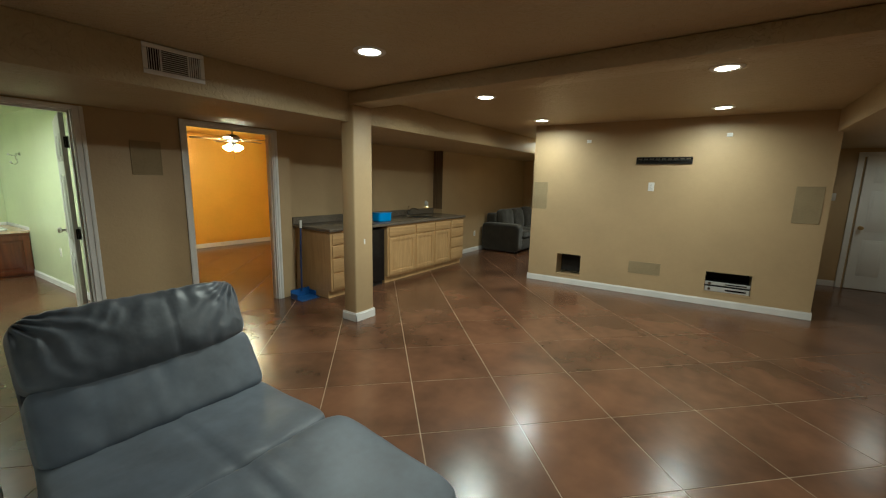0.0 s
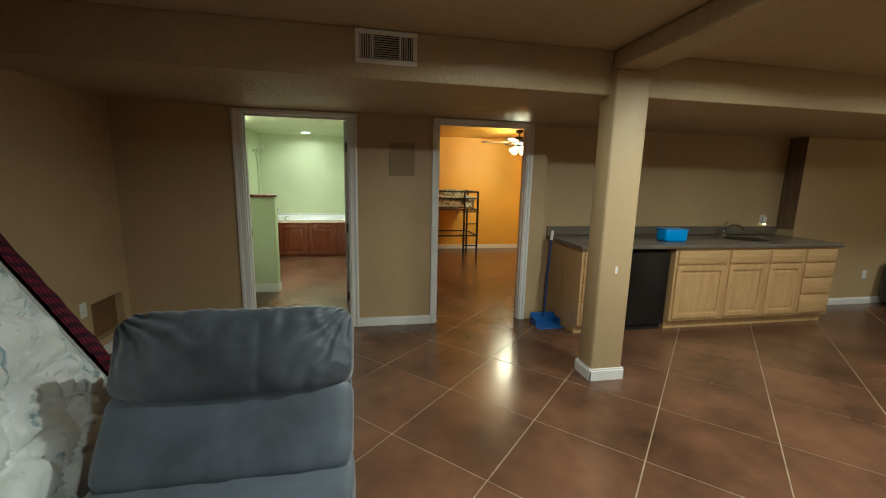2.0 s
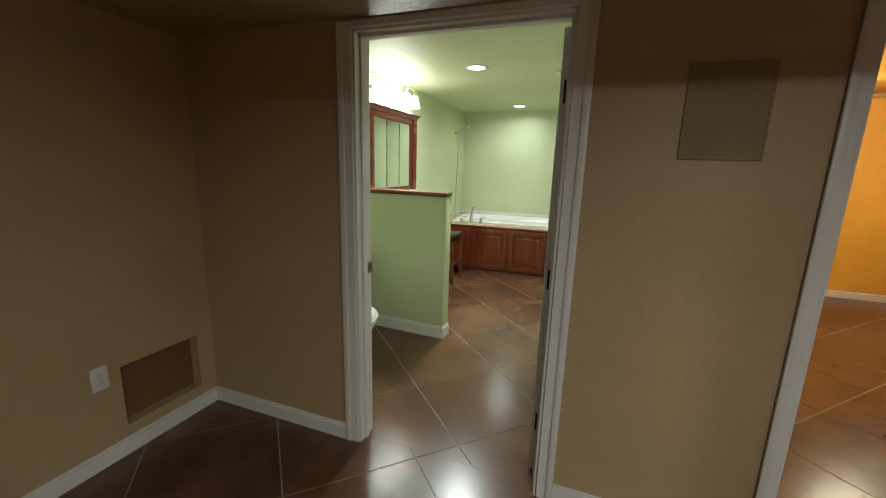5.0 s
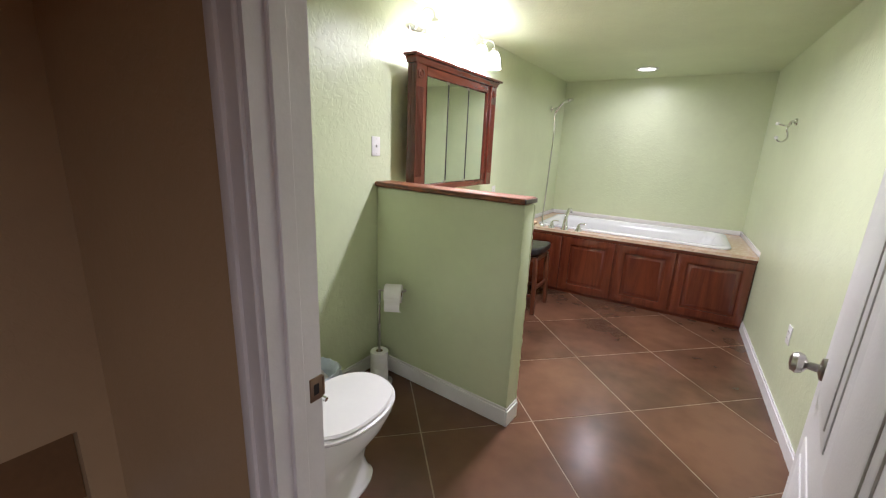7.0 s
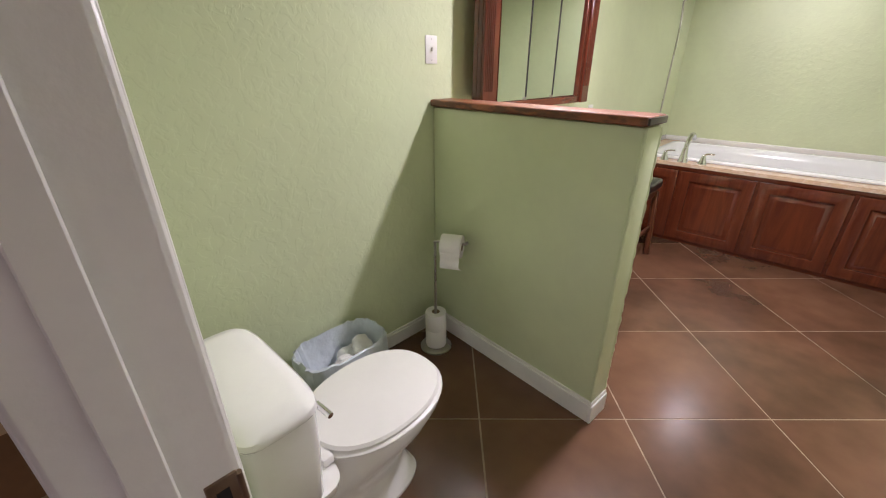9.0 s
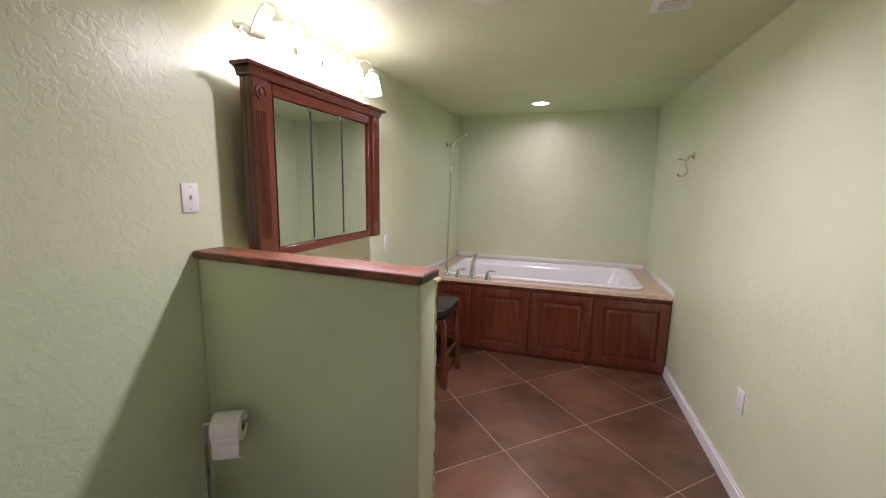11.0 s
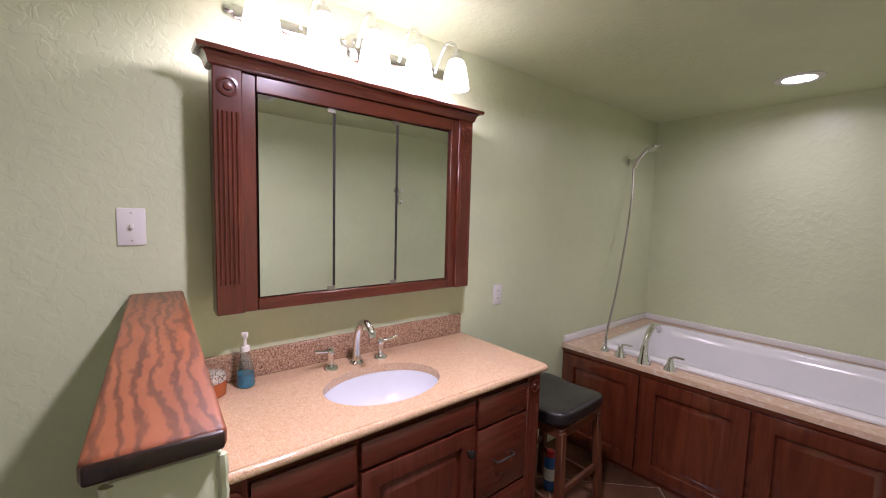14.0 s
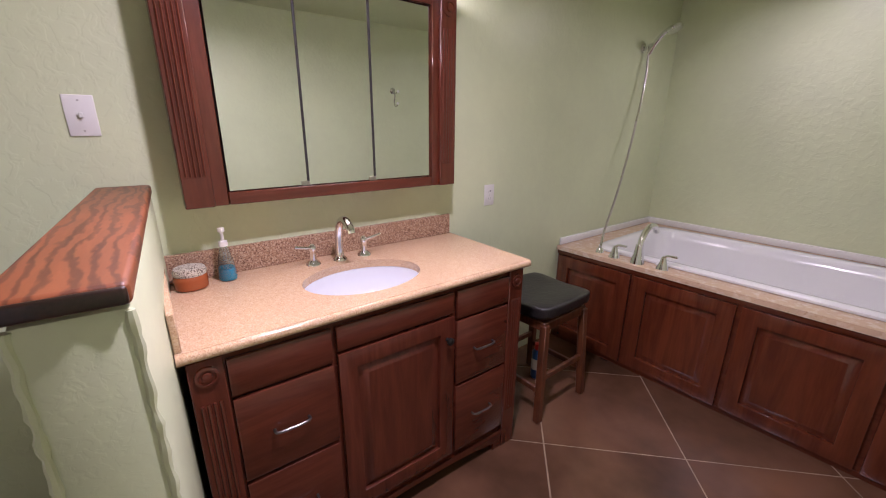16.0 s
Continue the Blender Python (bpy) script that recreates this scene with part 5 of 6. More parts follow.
# Solid dark strips, here and behind the mirrors, paint the shade of the gaps.
for y in ys[1:3]:
    part("door_gap", box(GX - 0.0084, GX + 0.0012, y - 0.0038, y + 0.0038, 1.247, 1.926), M_DARK, mc, "near-black strip painting the shade between mirror doors")
part("gap", box(GX - 0.0115, GX - 0.0085, 1.79, 2.625, 1.245, 1.928), M_DARK, mc)
FX = GX + 0.022
for y0, y1 in ((1.660, 1.788), (2.627, 2.745)):
    pl0, pl1 = (y0, y0 + 0.085) if y0 < 2 else (y1 - 0.085, y1)
    part("stile", box(GX - 0.012, FX - 0.008, y0, y1, 1.20, 1.985, 0.002, 1), M_CHERRY_Z, mc)
    part("pilaster", box(FX - 0.008, FX + 0.008, pl0, pl1, 1.20, 1.985, 0.003, 1), M_CHERRY_Z, mc)
    for i in range(5):
        yy = pl0 + 0.016 + i * (0.085 - 0.032) / 4
        part("flute", moved(lathe([(0.0045, 1.30), (0.0045, 1.85)], 8), pose(FX + 0.0085, yy, 0)), M_CHERRY_Z, mc)
    ros = lathe([(0.032, 0), (0.031, 0.007), (0.023, 0.008), (0.021, 0.003), (0.014, 0.003), (0.012, 0.009), (0.004, 0.010)], 28)
    part("rosette", moved(ros, pose(FX + 0.008, (pl0 + pl1) / 2, 1.927, 0, 90)), M_CHERRY_Z, mc)
    part("rosette_block", box(FX + 0.008, FX + 0.0095, pl0 + 0.004, pl1 - 0.004, 1.888, 1.966), M_CHERRY_Z, mc)
part("bottom_rail", box(GX - 0.012, FX - 0.006, 1.789, 2.626, 1.20, 1.243, 0.003, 1), M_CHERRY_Y, mc)
part("top_rail", box(GX - 0.012, FX - 0.006, 1.789, 2.626, 1.930, 1.985, 0.003, 1), M_CHERRY_Y, mc)
cr = bmesh.new()
prof = [(1.985, 0.006), (1.990, 0.014), (1.996, 0.014), (1.999, 0.017)]
prof += [(1.999 + 0.024 * math.sin(math.radians(a)), 0.017 + 0.034 * (1 - math.cos(math.radians(a)))) for a in range(12, 91, 13)]
prof += [(2.027, 0.053), (2.036, 0.055), (2.038, 0.052)]
crings = [[cr.verts.new(c) for c in ((-0.648, 1.660 - o * 0.8, z), (FX + o * 0.7, 1.660 - o * 0.8, z), (FX + o * 0.7, 2.745 + o * 0.8, z), (-0.648, 2.745 + o * 0.8, z))] for z, o in prof]
for p, q in zip(crings, crings[1:]):
    for i in range(4):
        cr.faces.new((p[i], p[(i + 1) % 4], q[(i + 1) % 4], q[i]))
cr.faces.new(crings[0][::-1])
cr.faces.new(crings[-1])
part("crown", cr, M_CHERRY_Y, mc, "coved crown moulding")

# ---- vanity light ----
vl = thing("vanity_light", "chrome five-lamp vanity light with frosted bell shades", "wall light", BX0, 2.205, 2.215)
part("back_bar", box(0, 0.018, -0.46, 0.46, -0.025, 0.025, 0.008, 3), M_CHROME, vl)
part("wall_plate", moved(lathe([(0.055, 0), (0.055, 0.014), (0.04, 0.024)], 28), pose(0.0, 0, 0, 0, 90)), M_CHROME, vl)
for s in (-1, 1):
    part("finial", moved(lathe([(0.012, 0), (0.016, 0.012), (0.010, 0.024)], 16), pose(0.012, s * 0.46, 0, -90 * s)), M_CHROME, vl)
for i in range(5):
    y = -0.405 + i * 0.2025
    part("arm", tube(arc([(0.015, y, 0), (0.05, y, 0.06), (0.10, y, 0.105), (0.155, y, 0.085), (0.168, y, 0.035)], 6), 0.007, 10), M_CHROME, vl)
    part("socket_cup", moved(lathe([(0.018, 0.0), (0.024, -0.008), (0.026, -0.028)], 20), pose(0.168, y, 0.04)), M_CHROME, vl)
    sh = lathe([(0.024, 0.016), (0.036, 0.004), (0.046, -0.03), (0.055, -0.075), (0.060, -0.108), (0.056, -0.108), (0.042, -0.03), (0.022, 0.010)], 28, close=False)
    part("glass_shade", moved(sh, pose(0.168, y, 0)), M_SHADE, vl, "lit frosted glass bell shade")

# ---- toilet ----
to = thing("toilet", "white china two-piece toilet with a closed seat lid", "toilet", -0.105, 0.150, 0, 2.0)


def loft(sections, n=36):
    """Stacked ovals: (z, centre y, half width, half length, squareness)."""
    b = bmesh.new()
    rings = []
    for z, cy, hw, hl, k in sections:
        ring = []
        for i in range(n):
            a = 2 * math.pi * i / n
            c, s = math.cos(a), math.sin(a)
            ring.append(b.verts.new((hw * math.copysign(abs(c) ** (2 / k), c), cy + hl * math.copysign(abs(s) ** (2 / k), s), z)))
        rings.append(ring)
    for p, q in zip(rings, rings[1:]):
        for i in range(n):
            b.faces.new((p[i], p[(i + 1) % n], q[(i + 1) % n], q[i]))
    b.faces.new(rings[0][::-1])
    b.faces.new(rings[-1])
    return b


part("bowl", loft([(0, 0.33, 0.105, 0.25, 3), (0.02, 0.33, 0.108, 0.252, 3), (0.04, 0.33, 0.096, 0.235, 3), (0.12, 0.335, 0.084, 0.205, 2.6), (0.22, 0.355, 0.105, 0.21, 2.3), (0.31, 0.425, 0.160, 0.235, 2.1), (0.37, 0.452, 0.180, 0.240, 2.1), (0.392, 0.452, 0.182, 0.242, 2.1)]), M_PORC, to)
part("rear_deck", loft([(0.30, 0.12, 0.11, 0.10, 5), (0.36, 0.12, 0.165, 0.115, 5), (0.392, 0.12, 0.17, 0.118, 5)]), M_PORC, to)
part("seat", loft([(0.397, 0.452, 0.178, 0.236, 2.2), (0.401, 0.452, 0.187, 0.243, 2.2), (0.409, 0.452, 0.187, 0.243, 2.2), (0.415, 0.452, 0.177, 0.233, 2.2)]), M_PLAST, to)
part("lid", loft([(0.4165, 0.452, 0.172, 0.226, 2.25), (0.424, 0.452, 0.178, 0.232, 2.25), (0.433, 0.452, 0.171, 0.224, 2.25), (0.438, 0.449, 0.128, 0.176, 2.1), (0.440, 0.449, 0.06, 0.09, 2)]), M_PLAST, to)
for s in (-1, 1):
    part("seat_hinge", moved(cushion(0.055, 0.035, 0.03, 4, 5, 0), pose(s * 0.075, 0.222, 0.408)), M_PLAST, to)
part("tank", loft([(0.393, 0.095, 0.172, 0.076, 6), (0.42, 0.095, 0.186, 0.081, 6), (0.58, 0.095, 0.200, 0.086, 7), (0.712, 0.095, 0.206, 0.088, 7)]), M_PORC, to)
part("tank_lid", loft([(0.713, 0.095, 0.211, 0.092, 5), (0.724, 0.095, 0.217, 0.097, 5), (0.738, 0.095, 0.215, 0.095, 5), (0.750, 0.095, 0.203, 0.084, 4.5), (0.756, 0.095, 0.17, 0.060, 4)]), M_PORC, to)
part("flush_lever", tube([(0.135, 0.180, 0.665), (0.135, 0.202, 0.665), (0.185, 0.208, 0.658)], 0.008, 10), M_CHROME, to)

to.scale = (1, 1.03, 1.0)

# ---- waste bin, paper stand ----
wb = thing("waste_bin", "small white bin lined with a thin plastic bag beside the toilet", "waste bin", -0.572, 0.752, 0)
part("pail", loft([(0, 0, 0.095, 0.135, 4), (0.02, 0, 0.10, 0.14, 4), (0.11, 0, 0.109, 0.157, 4)]), M_PLAST, wb)
bag = bmesh.new()
rings = []
for j, (z, s) in enumerate(((0.12, 1.05), (0.20, 1.045), (0.27, 1.04), (0.305, 1.03), (0.310, 0.98), (0.27, 0.93), (0.17, 0.84), (0.12, 0.5), (0.12, 0.05))):
    ring = []
    for i in range(56):
        a = 2 * math.pi * i / 56
        w = 1 + 0.05 * noise.noise(Vector((math.cos(a) * 5, math.sin(a) * 5, z * 9))) + 0.02 * math.sin(i * 2.4 + j)
        zz = z + 0.015 * noise.noise(Vector((math.cos(a) * 4, math.sin(a) * 4, j)))
        ring.append(bag.verts.new((0.118 * s * w * math.copysign(abs(math.cos(a)) ** 0.6, math.cos(a)), 0.196 * s * w * math.copysign(abs(math.sin(a)) ** 0.6, math.sin(a)), zz)))
    rings.append(ring)
for p, q in zip(rings, rings[1:]):
    for i in range(56):
        bag.faces.new((p[i], p[(i + 1) % 56], q[(i + 1) % 56], q[i]))
part("bag_liner", bag, M_BAG, wb, "crumpled translucent white bag")
for i, (x, y) in enumerate(((-0.03, 0.05), (0.04, -0.02), (0.0, 0.10))):
    tagged(finish("crumpled_tissue", moved(cushion(0.09, 0.11, 0.07, 8, 2.5, 0.014, 22, i * 3.0), pose(-0.572 + x, 0.752 + y, 0.19 + 0.02 * i, 20 * i, 10, 40 * i)), M_PAPER), "crumpled white tissue in the bin", "tissue")
tp = thing("paper_stand", "chrome toilet paper stand on a round base", "paper holder", -0.545, 1.302, 0, 30)
part("base", lathe([(0.085, 0), (0.085, 0.008), (0.075, 0.014), (0.02, 0.018)], 32), M_NICKEL, tp)
part("pole", lathe([(0.0075, 0.015), (0.0075, 0.635)], 14), M_NICKEL, tp)
part("arm", tube(arc([(0, 0, 0.62), (0.0, 0.0, 0.632), (0.03, 0, 0.634), (0.15, 0, 0.634), (0.158, 0, 0.648)], 5), 0.0065, 10), M_NICKEL, tp)


def roll(name, m, label, tail=False):
    e = thing(name, label, "toilet paper", group="paper rolls")
    e.matrix_world = m
    part("paper", lathe([(0.022, 0), (0.055, 0), (0.0565, 0.004), (0.0565, 0.098), (0.055, 0.102), (0.022, 0.102)], 32, close=False), M_PAPER, e)
    part("core", lathe([(0.021, 0.001), (0.0222, 0.001), (0.0222, 0.101), (0.021, 0.101)], 24, close=False), M_GRILLE, e, "brown card core")
    if tail:
        t = bmesh.new()
        g = [[t.verts.new((-0.052 - 0.004 * i / 10 - 0.003 * math.sin(i), -0.010 - 0.009 * i, 0.004 + 0.094 * j / 4 - (0.02 * math.sin(j) if i == 10 else 0))) for j in range(5)] for i in range(11)]
        for a, b in zip(g, g[1:]):
            for j in range(4):
                t.faces.new((a[j], a[j + 1], b[j + 1], b[j]))
        part("loose_sheet", t, M_PAPER, e)
    return e


for i in range(2):
    roll("toilet_roll", pose(-0.545, 1.302, 0.02 + i * 0.103), "spare white toilet roll on the stand's pole")
roll("toilet_roll", pose(-0.545, 1.302, 0.618, 0, 0, 30) @ pose(0.035, 0, 0, 0, 90, 0) @ pose(0, 0, 0, 0, 0, 90), "white toilet roll hanging on the stand's arm", True)

# ---- bathtub with wooden surround ----
F0, F1 = (BX0 + 0.002, 3.790), (1.497, 3.878)    # front corners of the surround
slope = math.degrees(math.atan2(F1[1] - F0[1], F1[0] - F0[0]))
flen = math.hypot(F1[0] - F0[0], F1[1] - F0[1])
tub = thing("bathtub", "white drop-in bathtub in a stained oak panelled surround", "bathtub", F0[0], F0[1], 0, slope)
part("face_frame", box(0, flen, 0.0, 0.02, 0.0, 0.655, 0.002, 1), M_TUBWOOD_X, tub)
part("kick_rail", box(0, flen, -0.006, -0.0005, 0.0, 0.03, 0.002, 1), M_TUBWOOD_X, tub)
edges = [0.010, 0.535, 1.072, 1.608, 2.205]
for a, b2 in zip(edges, edges[1:]):
    raised_door("panel_door", b2 - a - 0.022, 0.590, pose(a + 0.011, -0.001, 0.035), M_TUBWOOD_Z, tub, 0.026, 0.078, "raised-panel stained oak door")
part("top_rail", box(0, flen, -0.012, 0.02, 0.630, 0.657, 0.004, 2), M_TUBWOOD_X, tub)
# deck and basin in the same frame, seen along the front
DEPTH0, DEPTH1 = BY1 - F0[1] - 0.003, 1.0
inv = tub.matrix_world.inverted()


def local(x, y):
    q = inv @ Vector((x, y, 0))
    return (q.x, q.y)


outer = [local(F0[0], F0[1]), local(*F1), local(bath_right(BY1) - 0.003, BY1 - 0.003), local(BX0 + 0.003, BY1 - 0.003)]
outer[0], outer[1] = (0.0, -0.022), (flen, -0.022)


def rounded(x0, x1, y0, y1, r, n=6):
    pts = []
    for cx, cy, a0 in ((x1 - r, y1 - r, 0), (x0 + r, y1 - r, 90), (x0 + r, y0 + r, 180), (x1 - r, y0 + r, 270)):
        for i in range(n + 1):
            a = radians(a0 + 90 * i / n)
            pts.append((cx + r * math.cos(a), cy + r * math.sin(a)))
    return pts


TX0, TX1, TY0, TY1 = 0.19, 2.02, 0.105, 1.02
hole = rounded(TX0 + 0.03, TX1 - 0.03, TY0 + 0.03, TY1 - 0.03, 0.10)
# the deck as a ring of quads between the outline and the hole
deck = bmesh.new()


def on_outline(p):
    """The point of the deck's outline in the direction of p from the middle."""
    c = Vector((1.1, 0.55))
    d = Vector(p) - c
    best = None
    for a, b in zip(outer, outer[1:] + outer[:1]):
        a, b = Vector(a), Vector(b)
        e = b - a
        den = d.x * e.y - d.y * e.x
        if abs(den) < 1e-9:
            continue
        t = ((a.x - c.x) * e.y - (a.y - c.y) * e.x) / den
        s = ((a.x - c.x) * d.y - (a.y - c.y) * d.x) / den
        if t > 0 and -1e-6 <= s <= 1 + 1e-6 and (best is None or t < best):
            best = t
    q = c + d * best
    return (q.x, q.y)


ring_o = [on_outline(p) for p in hole]
for c in outer:
    i = min(range(len(ring_o)), key=lambda k: (ring_o[k][0] - c[0]) ** 2 + (ring_o[k][1] - c[1]) ** 2)
    ring_o[i] = c
for zt, zb in ((0.687, 0.658),):
    vi, vo, vb = ([deck.verts.new((*p, zt)) for p in hole], [deck.verts.new((*p, zt)) for p in ring_o], [deck.verts.new((*p, zb)) for p in ring_o])
    for i in range(len(hole)):
        j = (i + 1) % len(hole)
        deck.faces.new((vi[i], vo[i], vo[j], vi[j]))
        deck.faces.new((vo[i], vb[i], vb[j], vo[j]))
part("deck", deck, M_DECK, tub, "beige stone tub deck")
tb = bmesh.new()
levels = [(0.0, 0.690), (-0.002, 0.702), (0.010, 0.712), (0.055, 0.712), (0.070, 0.700), (0.085, 0.64), (0.11, 0.50), (0.15, 0.36), (0.20, 0.30), (0.30, 0.285)]
prev = None
for off, z in levels:
    ext = 2.2 if off > 0.08 else 1.0
    ring = [tb.verts.new((*p, z)) for p in rounded(TX0 + off, TX1 - (0.07 + (off - 0.07) * ext if off > 0.08 else off), TY0 + off, TY1 - off, 0.11 if off < 0.2 else 0.09)]
    if prev:
        for i in range(len(ring)):
            tb.faces.new((prev[i], prev[(i + 1) % len(ring)], ring[(i + 1) % len(ring)], ring[i]))
    prev = ring
tb.faces.new(prev)
part("basin", tb, M_ACRYL, tub, "white acrylic basin with a rolled rim")
part("overflow", moved(lathe([(0.035, 0), (0.033, 0.008), (0.01, 0.012)], 24), pose(0.305, 0.56, 0.58, 0, 70)), M_CHROME, tub)
# white splash strips along the walls
e0, e1, e2 = Vector(outer[3]), Vector(outer[2]), Vector(outer[1])
for a, b in ((Vector(outer[0]) + Vector((0, 0.022)), e0), (e0, e1), (e1, e2)):
    d = b - a
    bm = box(0, d.length, -0.016, 0.0, 0.0, 0.048, 0.004, 2)
    part("splash_strip", moved(bm, pose(a.x, a.y, 0.6885, 0, 0, math.degrees(math.atan2(d.y, d.x)))), M_ACRYL, tub, "white edge strip against the wall")

tf = thing("tub_faucet", "polished chrome deck-mounted tub filler with two lever handles", "faucet", -0.20, 3.855, 0.687, 4.5)
part("spout", tube(arc([(0, 0, 0), (0, 0.005, 0.06), (0, 0.02, 0.13), (0.005, 0.07, 0.185), (0.01, 0.13, 0.185), (0.012, 0.165, 0.15)], 7), 0.016, 16, None), M_CHROME, tf)
tf.scale = (1.14, 1.14, 1.10)
part("spout_base", lathe([(0.036, 0), (0.034, 0.01), (0.024, 0.05), (0.018, 0.10)], 24), M_CHROME, tf)
for s in (-1, 1):
    hb = moved(lathe([(0.030, 0), (0.028, 0.008), (0.017, 0.035), (0.012, 0.058), (0.008, 0.066)], 20), pose(s * 0.125, 0.0, 0))
    h_ob = part("handle_base", hb, M_CHROME, tf)
    part("lever", tube(arc([(s * 0.125, 0, 0.06), (s * 0.125 + 0.02, -0.005, 0.075), (s * 0.125 + 0.065, -0.01, 0.078)], 5), 0.006, 10), M_CHROME, h_ob)
soap = tagged(finish("soap_bar", moved(cushion(0.075, 0.05, 0.022, 6, 3.0, 0.001), pose(-0.075, 3.905, 0.7005, 0, 0, 20)), M_PORC), "small white bar of soap on the tub deck", "soap")
hs = thing("hand_shower", "chrome hand shower on a wall bracket with a long metal hose", "shower head", BX0, 4.53, 1.995)
part("bracket", add(moved(lathe([(0.03, 0), (0.028, 0.012), (0.012, 0.02), (0.012, 0.05)], 20), pose(0, 0, 0, 0, 90)), moved(cushion(0.035, 0.035, 0.05, 5, 4, 0), pose(0.06, 0, 0))), M_CHROME, hs)
part("handle", tube(arc([(0.05, 0, -0.04), (0.09, -0.01, 0.02), (0.14, -0.02, 0.07), (0.19, -0.03, 0.095)], 6), 0.016, 12), M_CHROME, hs)
part("spray_head", moved(lathe([(0.014, 0.026), (0.044, 0.014), (0.050, 0.0), (0.046, -0.012), (0.004, -0.014)], 24), pose(0.215, -0.035, 0.085, 0, -25)), M_CHROME, hs)
hx, hy = -0.455 - BX0, 3.865 - 4.53
part("hose", tube(arc([(0.045, 0.0, -0.045), (0.075, -0.05, -0.25), (0.115, -0.19, -0.62), (0.17, -0.38, -0.95), (0.23, -0.58, -1.18), (hx, hy, -1.29)], 10), 0.0075, 10), M_NICKEL, hs, "flexible metal hose")
part("hose_collar", moved(lathe([(0.026, 0), (0.024, 0.010), (0.012, 0.03)], 18), pose(hx, hy, -1.308)), M_CHROME, hs)

# ---- stool ----
st = thing("stool", "walnut counter stool with a black leather saddle seat", "stool", -0.352, 3.175, 0, 2)
bm = cushion(0.40, 0.42, 0.085, 12, 5.0, 0.003)
for v in bm.verts:
    v.co.z += 0.022 * (v.co.x / 0.2) ** 2 + 0.004
part("seat", moved(bm, pose(0, 0, 0.585)), M_LEATHER, st, "black leather padded saddle seat")
part("apron", box(-0.165, 0.165, -0.175, 0.175, 0.50, 0.548, 0.004, 1), M_STOOL, st)
for sx in (-1, 1):
    for sy in (-1, 1):
        part("leg", moved(box(-0.019, 0.019, -0.019, 0.019, 0, 0.535, 0.004, 1), pose(sx * 0.182, sy * 0.192, 0, sy * 3.2, -sx * 2.6)), M_STOOL, st)
for sy in (-1, 1):
    part("stretcher", box(-0.165, 0.165, sy * 0.178 - 0.010, sy * 0.178 + 0.010, 0.155, 0.185, 0.003, 1), M_STOOL, st)
for sx in (-1, 1):
    part("stretcher", box(sx * 0.168 - 0.010, sx * 0.168 + 0.010, -0.17, 0.17, 0.225, 0.255, 0.003, 1), M_STOOL, st)
ac = thing("spray_can", "blue and white cleaner can standing under the stool", "spray can", -0.43, 3.29, 0)
part("can", lathe([(0.030, 0), (0.033, 0.005), (0.033, 0.17), (0.022, 0.19)], 22), M_BLUE, ac)
part("label_band", lathe([(0.0335, 0.06), (0.0335, 0.13)], 22, close=False), M_PLAST, ac)
part("cap", lathe([(0.022, 0.188), (0.021, 0.225), (0.012, 0.23)], 18), material("red_cap", (0.5, 0.03, 0.02), 0.4), ac, "red cap")

# ---- robe hook ----
HY = 3.74
hk = thing("robe_hook", "chrome double robe hook with white knobs on the green wall", "hook", bath_right(HY), HY, 1.795, 93.6)
part("rosette", moved(lathe([(0.030, 0), (0.029, 0.008), (0.020, 0.014), (0.011, 0.018)], 22), pose(0, 0, 0, -90)), M_CHROME, hk)
part("post", tube(arc([(0, 0.012, 0.004), (0, 0.034, 0.0), (0, 0.040, -0.022)], 5), 0.010, 12), M_CHROME, hk)
for line in ([(0, 0.038, -0.018), (0, 0.060, -0.026), (0, 0.088, -0.020), (0, 0.116, -0.012)],
             [(0, 0.038, -0.018), (0, 0.050, -0.050), (0, 0.040, -0.085), (0, 0.036, -0.118), (0, 0.058, -0.146), (0, 0.086, -0.142), (0, 0.104, -0.118)]):
    arm = part("hook_arm", tube(arc(line, 6), 0.0068, 12), M_CHROME, hk)
    part("knob", moved(cushion(0.027, 0.027, 0.027, 6, 2.0, 0), pose(*line[-1])), M_PORC, arm, "white china knob")


# ---- floors: slabs and scored squares ----
STEP = 0.907


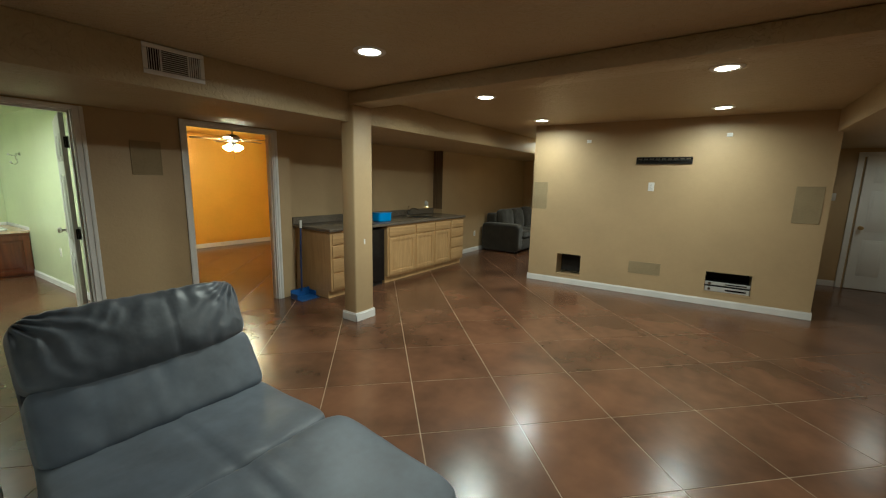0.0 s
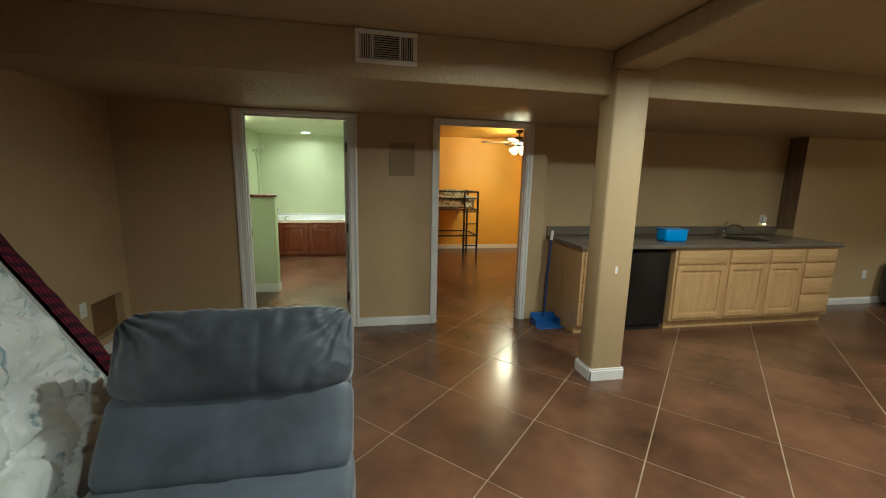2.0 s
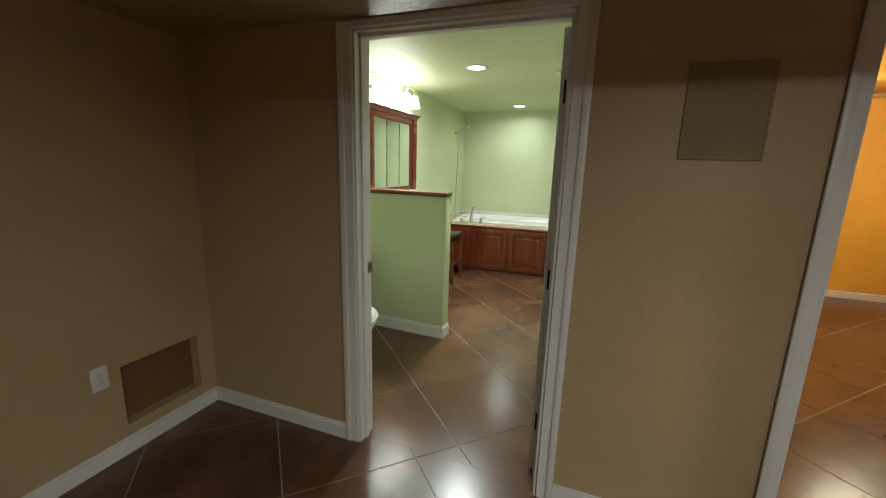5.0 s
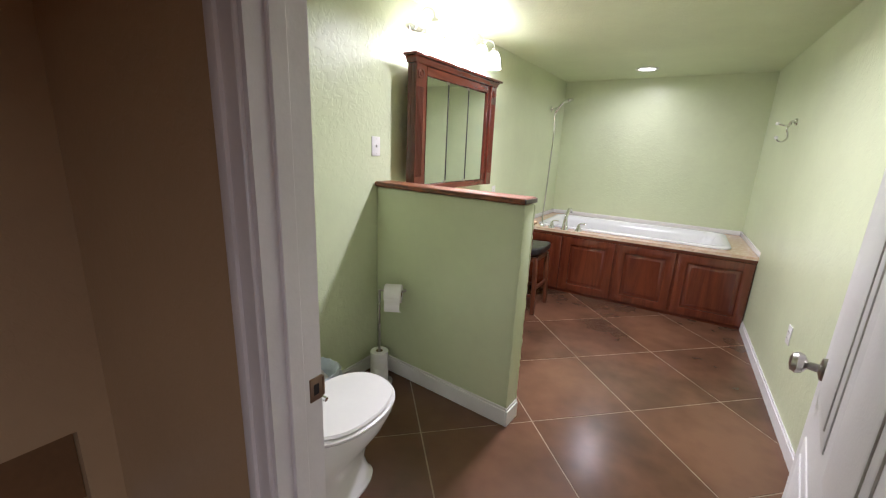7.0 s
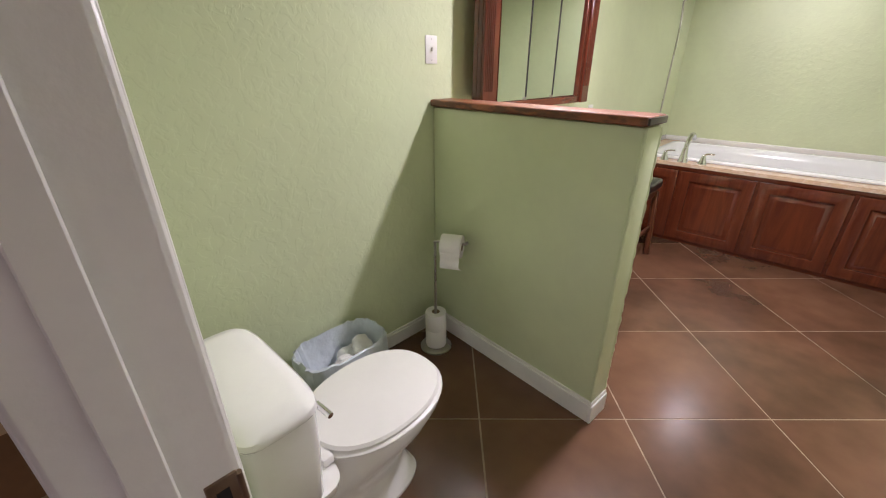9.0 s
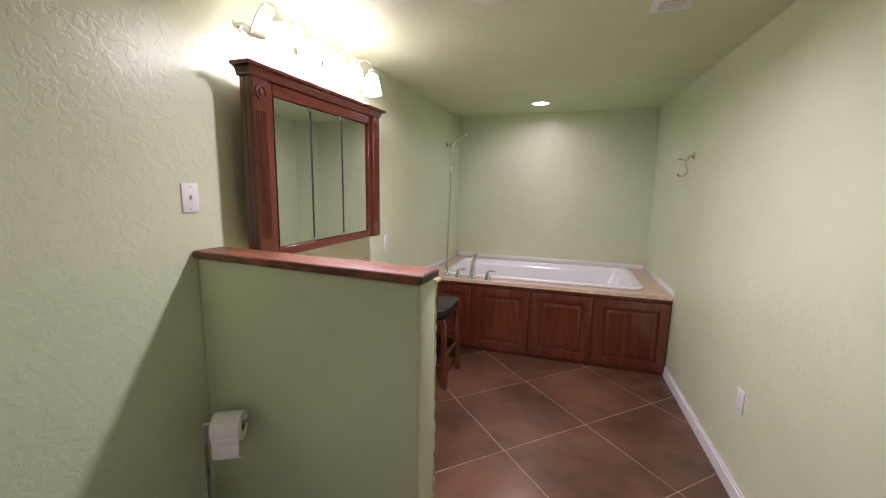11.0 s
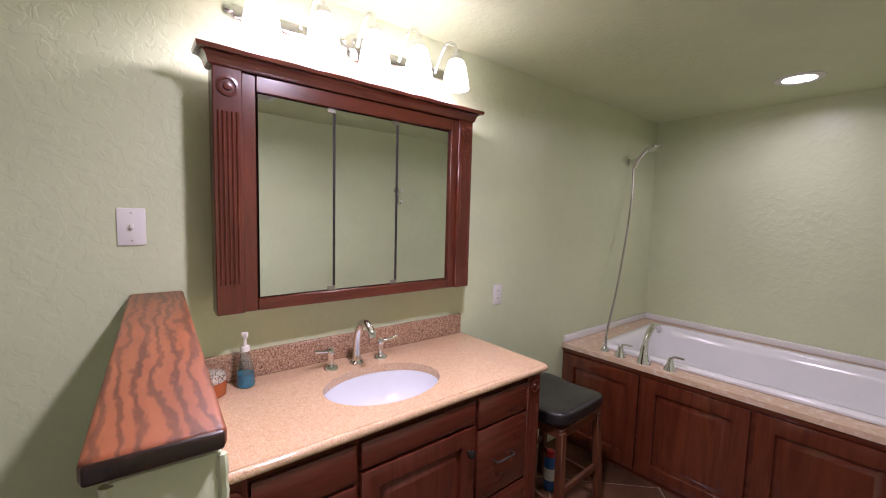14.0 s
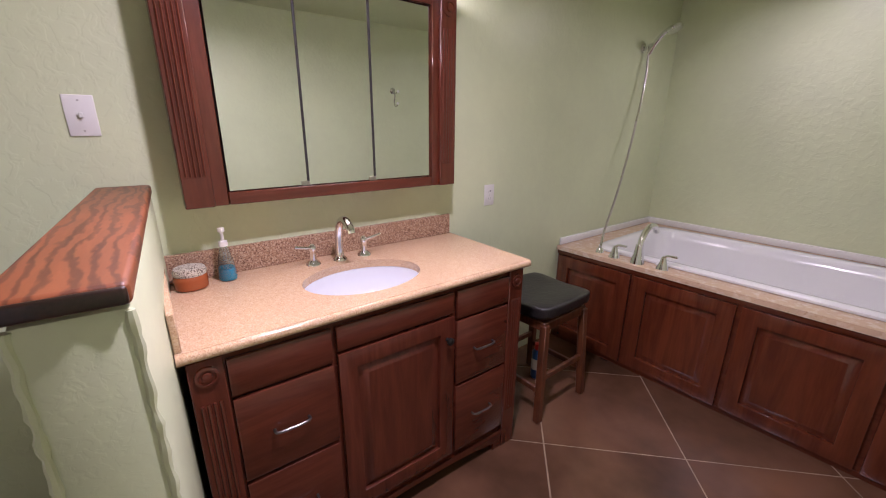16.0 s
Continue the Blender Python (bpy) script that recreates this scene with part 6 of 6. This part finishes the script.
def clip(poly, a, b, c):
    """The part of a polygon where a * x + b * y <= c."""
    out = []
    for p, q in zip(poly, poly[1:] + poly[:1]):
        dp, dq = a * p[0] + b * p[1] - c, a * q[0] + b * q[1] - c
        if dp <= 0:
            out.append(p)
        if (dp < 0 < dq) or (dq < 0 < dp):
            t = dp / (dp - dq)
            out.append((p[0] + (q[0] - p[0]) * t, p[1] + (q[1] - p[1]) * t))
    return out


def scored_floor(name, region, u0, v0, label):
    """A slab whose top shows as pale joints between diagonal squares."""
    slab = structure(name, prism(region, -0.12, -0.0022), M_JOINT, label)
    us, vs = [x + y for x, y in region], [y - x for x, y in region]
    n, g = len(region), 0.0055
    cx, cy = sum(p[0] for p in region) / n, sum(p[1] for p in region) / n
    for i in range(math.floor((min(us) - u0) / STEP), math.ceil((max(us) - u0) / STEP)):
        for j in range(math.floor((min(vs) - v0) / STEP), math.ceil((max(vs) - v0) / STEP)):
            ua, ub, va, vb = u0 + i * STEP + g, u0 + (i + 1) * STEP - g, v0 + j * STEP + g, v0 + (j + 1) * STEP - g
            poly = [((u - v) / 2, (u + v) / 2) for u, v in ((ua, va), (ub, va), (ub, vb), (ua, vb))]
            for p, q in zip(region, region[1:] + region[:1]):
                a, b = q[1] - p[1], p[0] - q[0]
                c = a * p[0] + b * p[1]
                if a * cx + b * cy > c:
                    a, b, c = -a, -b, -c
                if poly:
                    poly = clip(poly, a, b, c)
            if len(poly) < 3:
                continue
            area = abs(sum(p[0] * q[1] - p[1] * q[0] for p, q in zip(poly, poly[1:] + poly[:1]))) / 2
            if area < 0.002:
                continue
            bm = prism(poly, -0.010, 0.0)
            ob = finish("tile", bm, M_FLOOR, smooth=False)
            ob.parent = slab
    return slab


scored_floor("floor", [(XL, YS), (10.4, YS), (10.4, 0.06), (XL, 0.06)], 0.69, -4.31, "brown stained concrete scored in large diagonal squares")
scored_floor("floor_bath", [(BX0, 0.0605), (1.78, 0.0605), (1.78, BY1), (BX0, BY1)], 1.04, 1.13, "glossy reddish-brown stained concrete with pale diagonal joints")
scored_floor("floor_bed", [(BED_X0, 0.0605), (BED_X1, 0.0605), (BED_X1, BED_Y1), (BED_X0, BED_Y1)], 0.70, -4.27, "brown stained concrete floor of the bedroom")
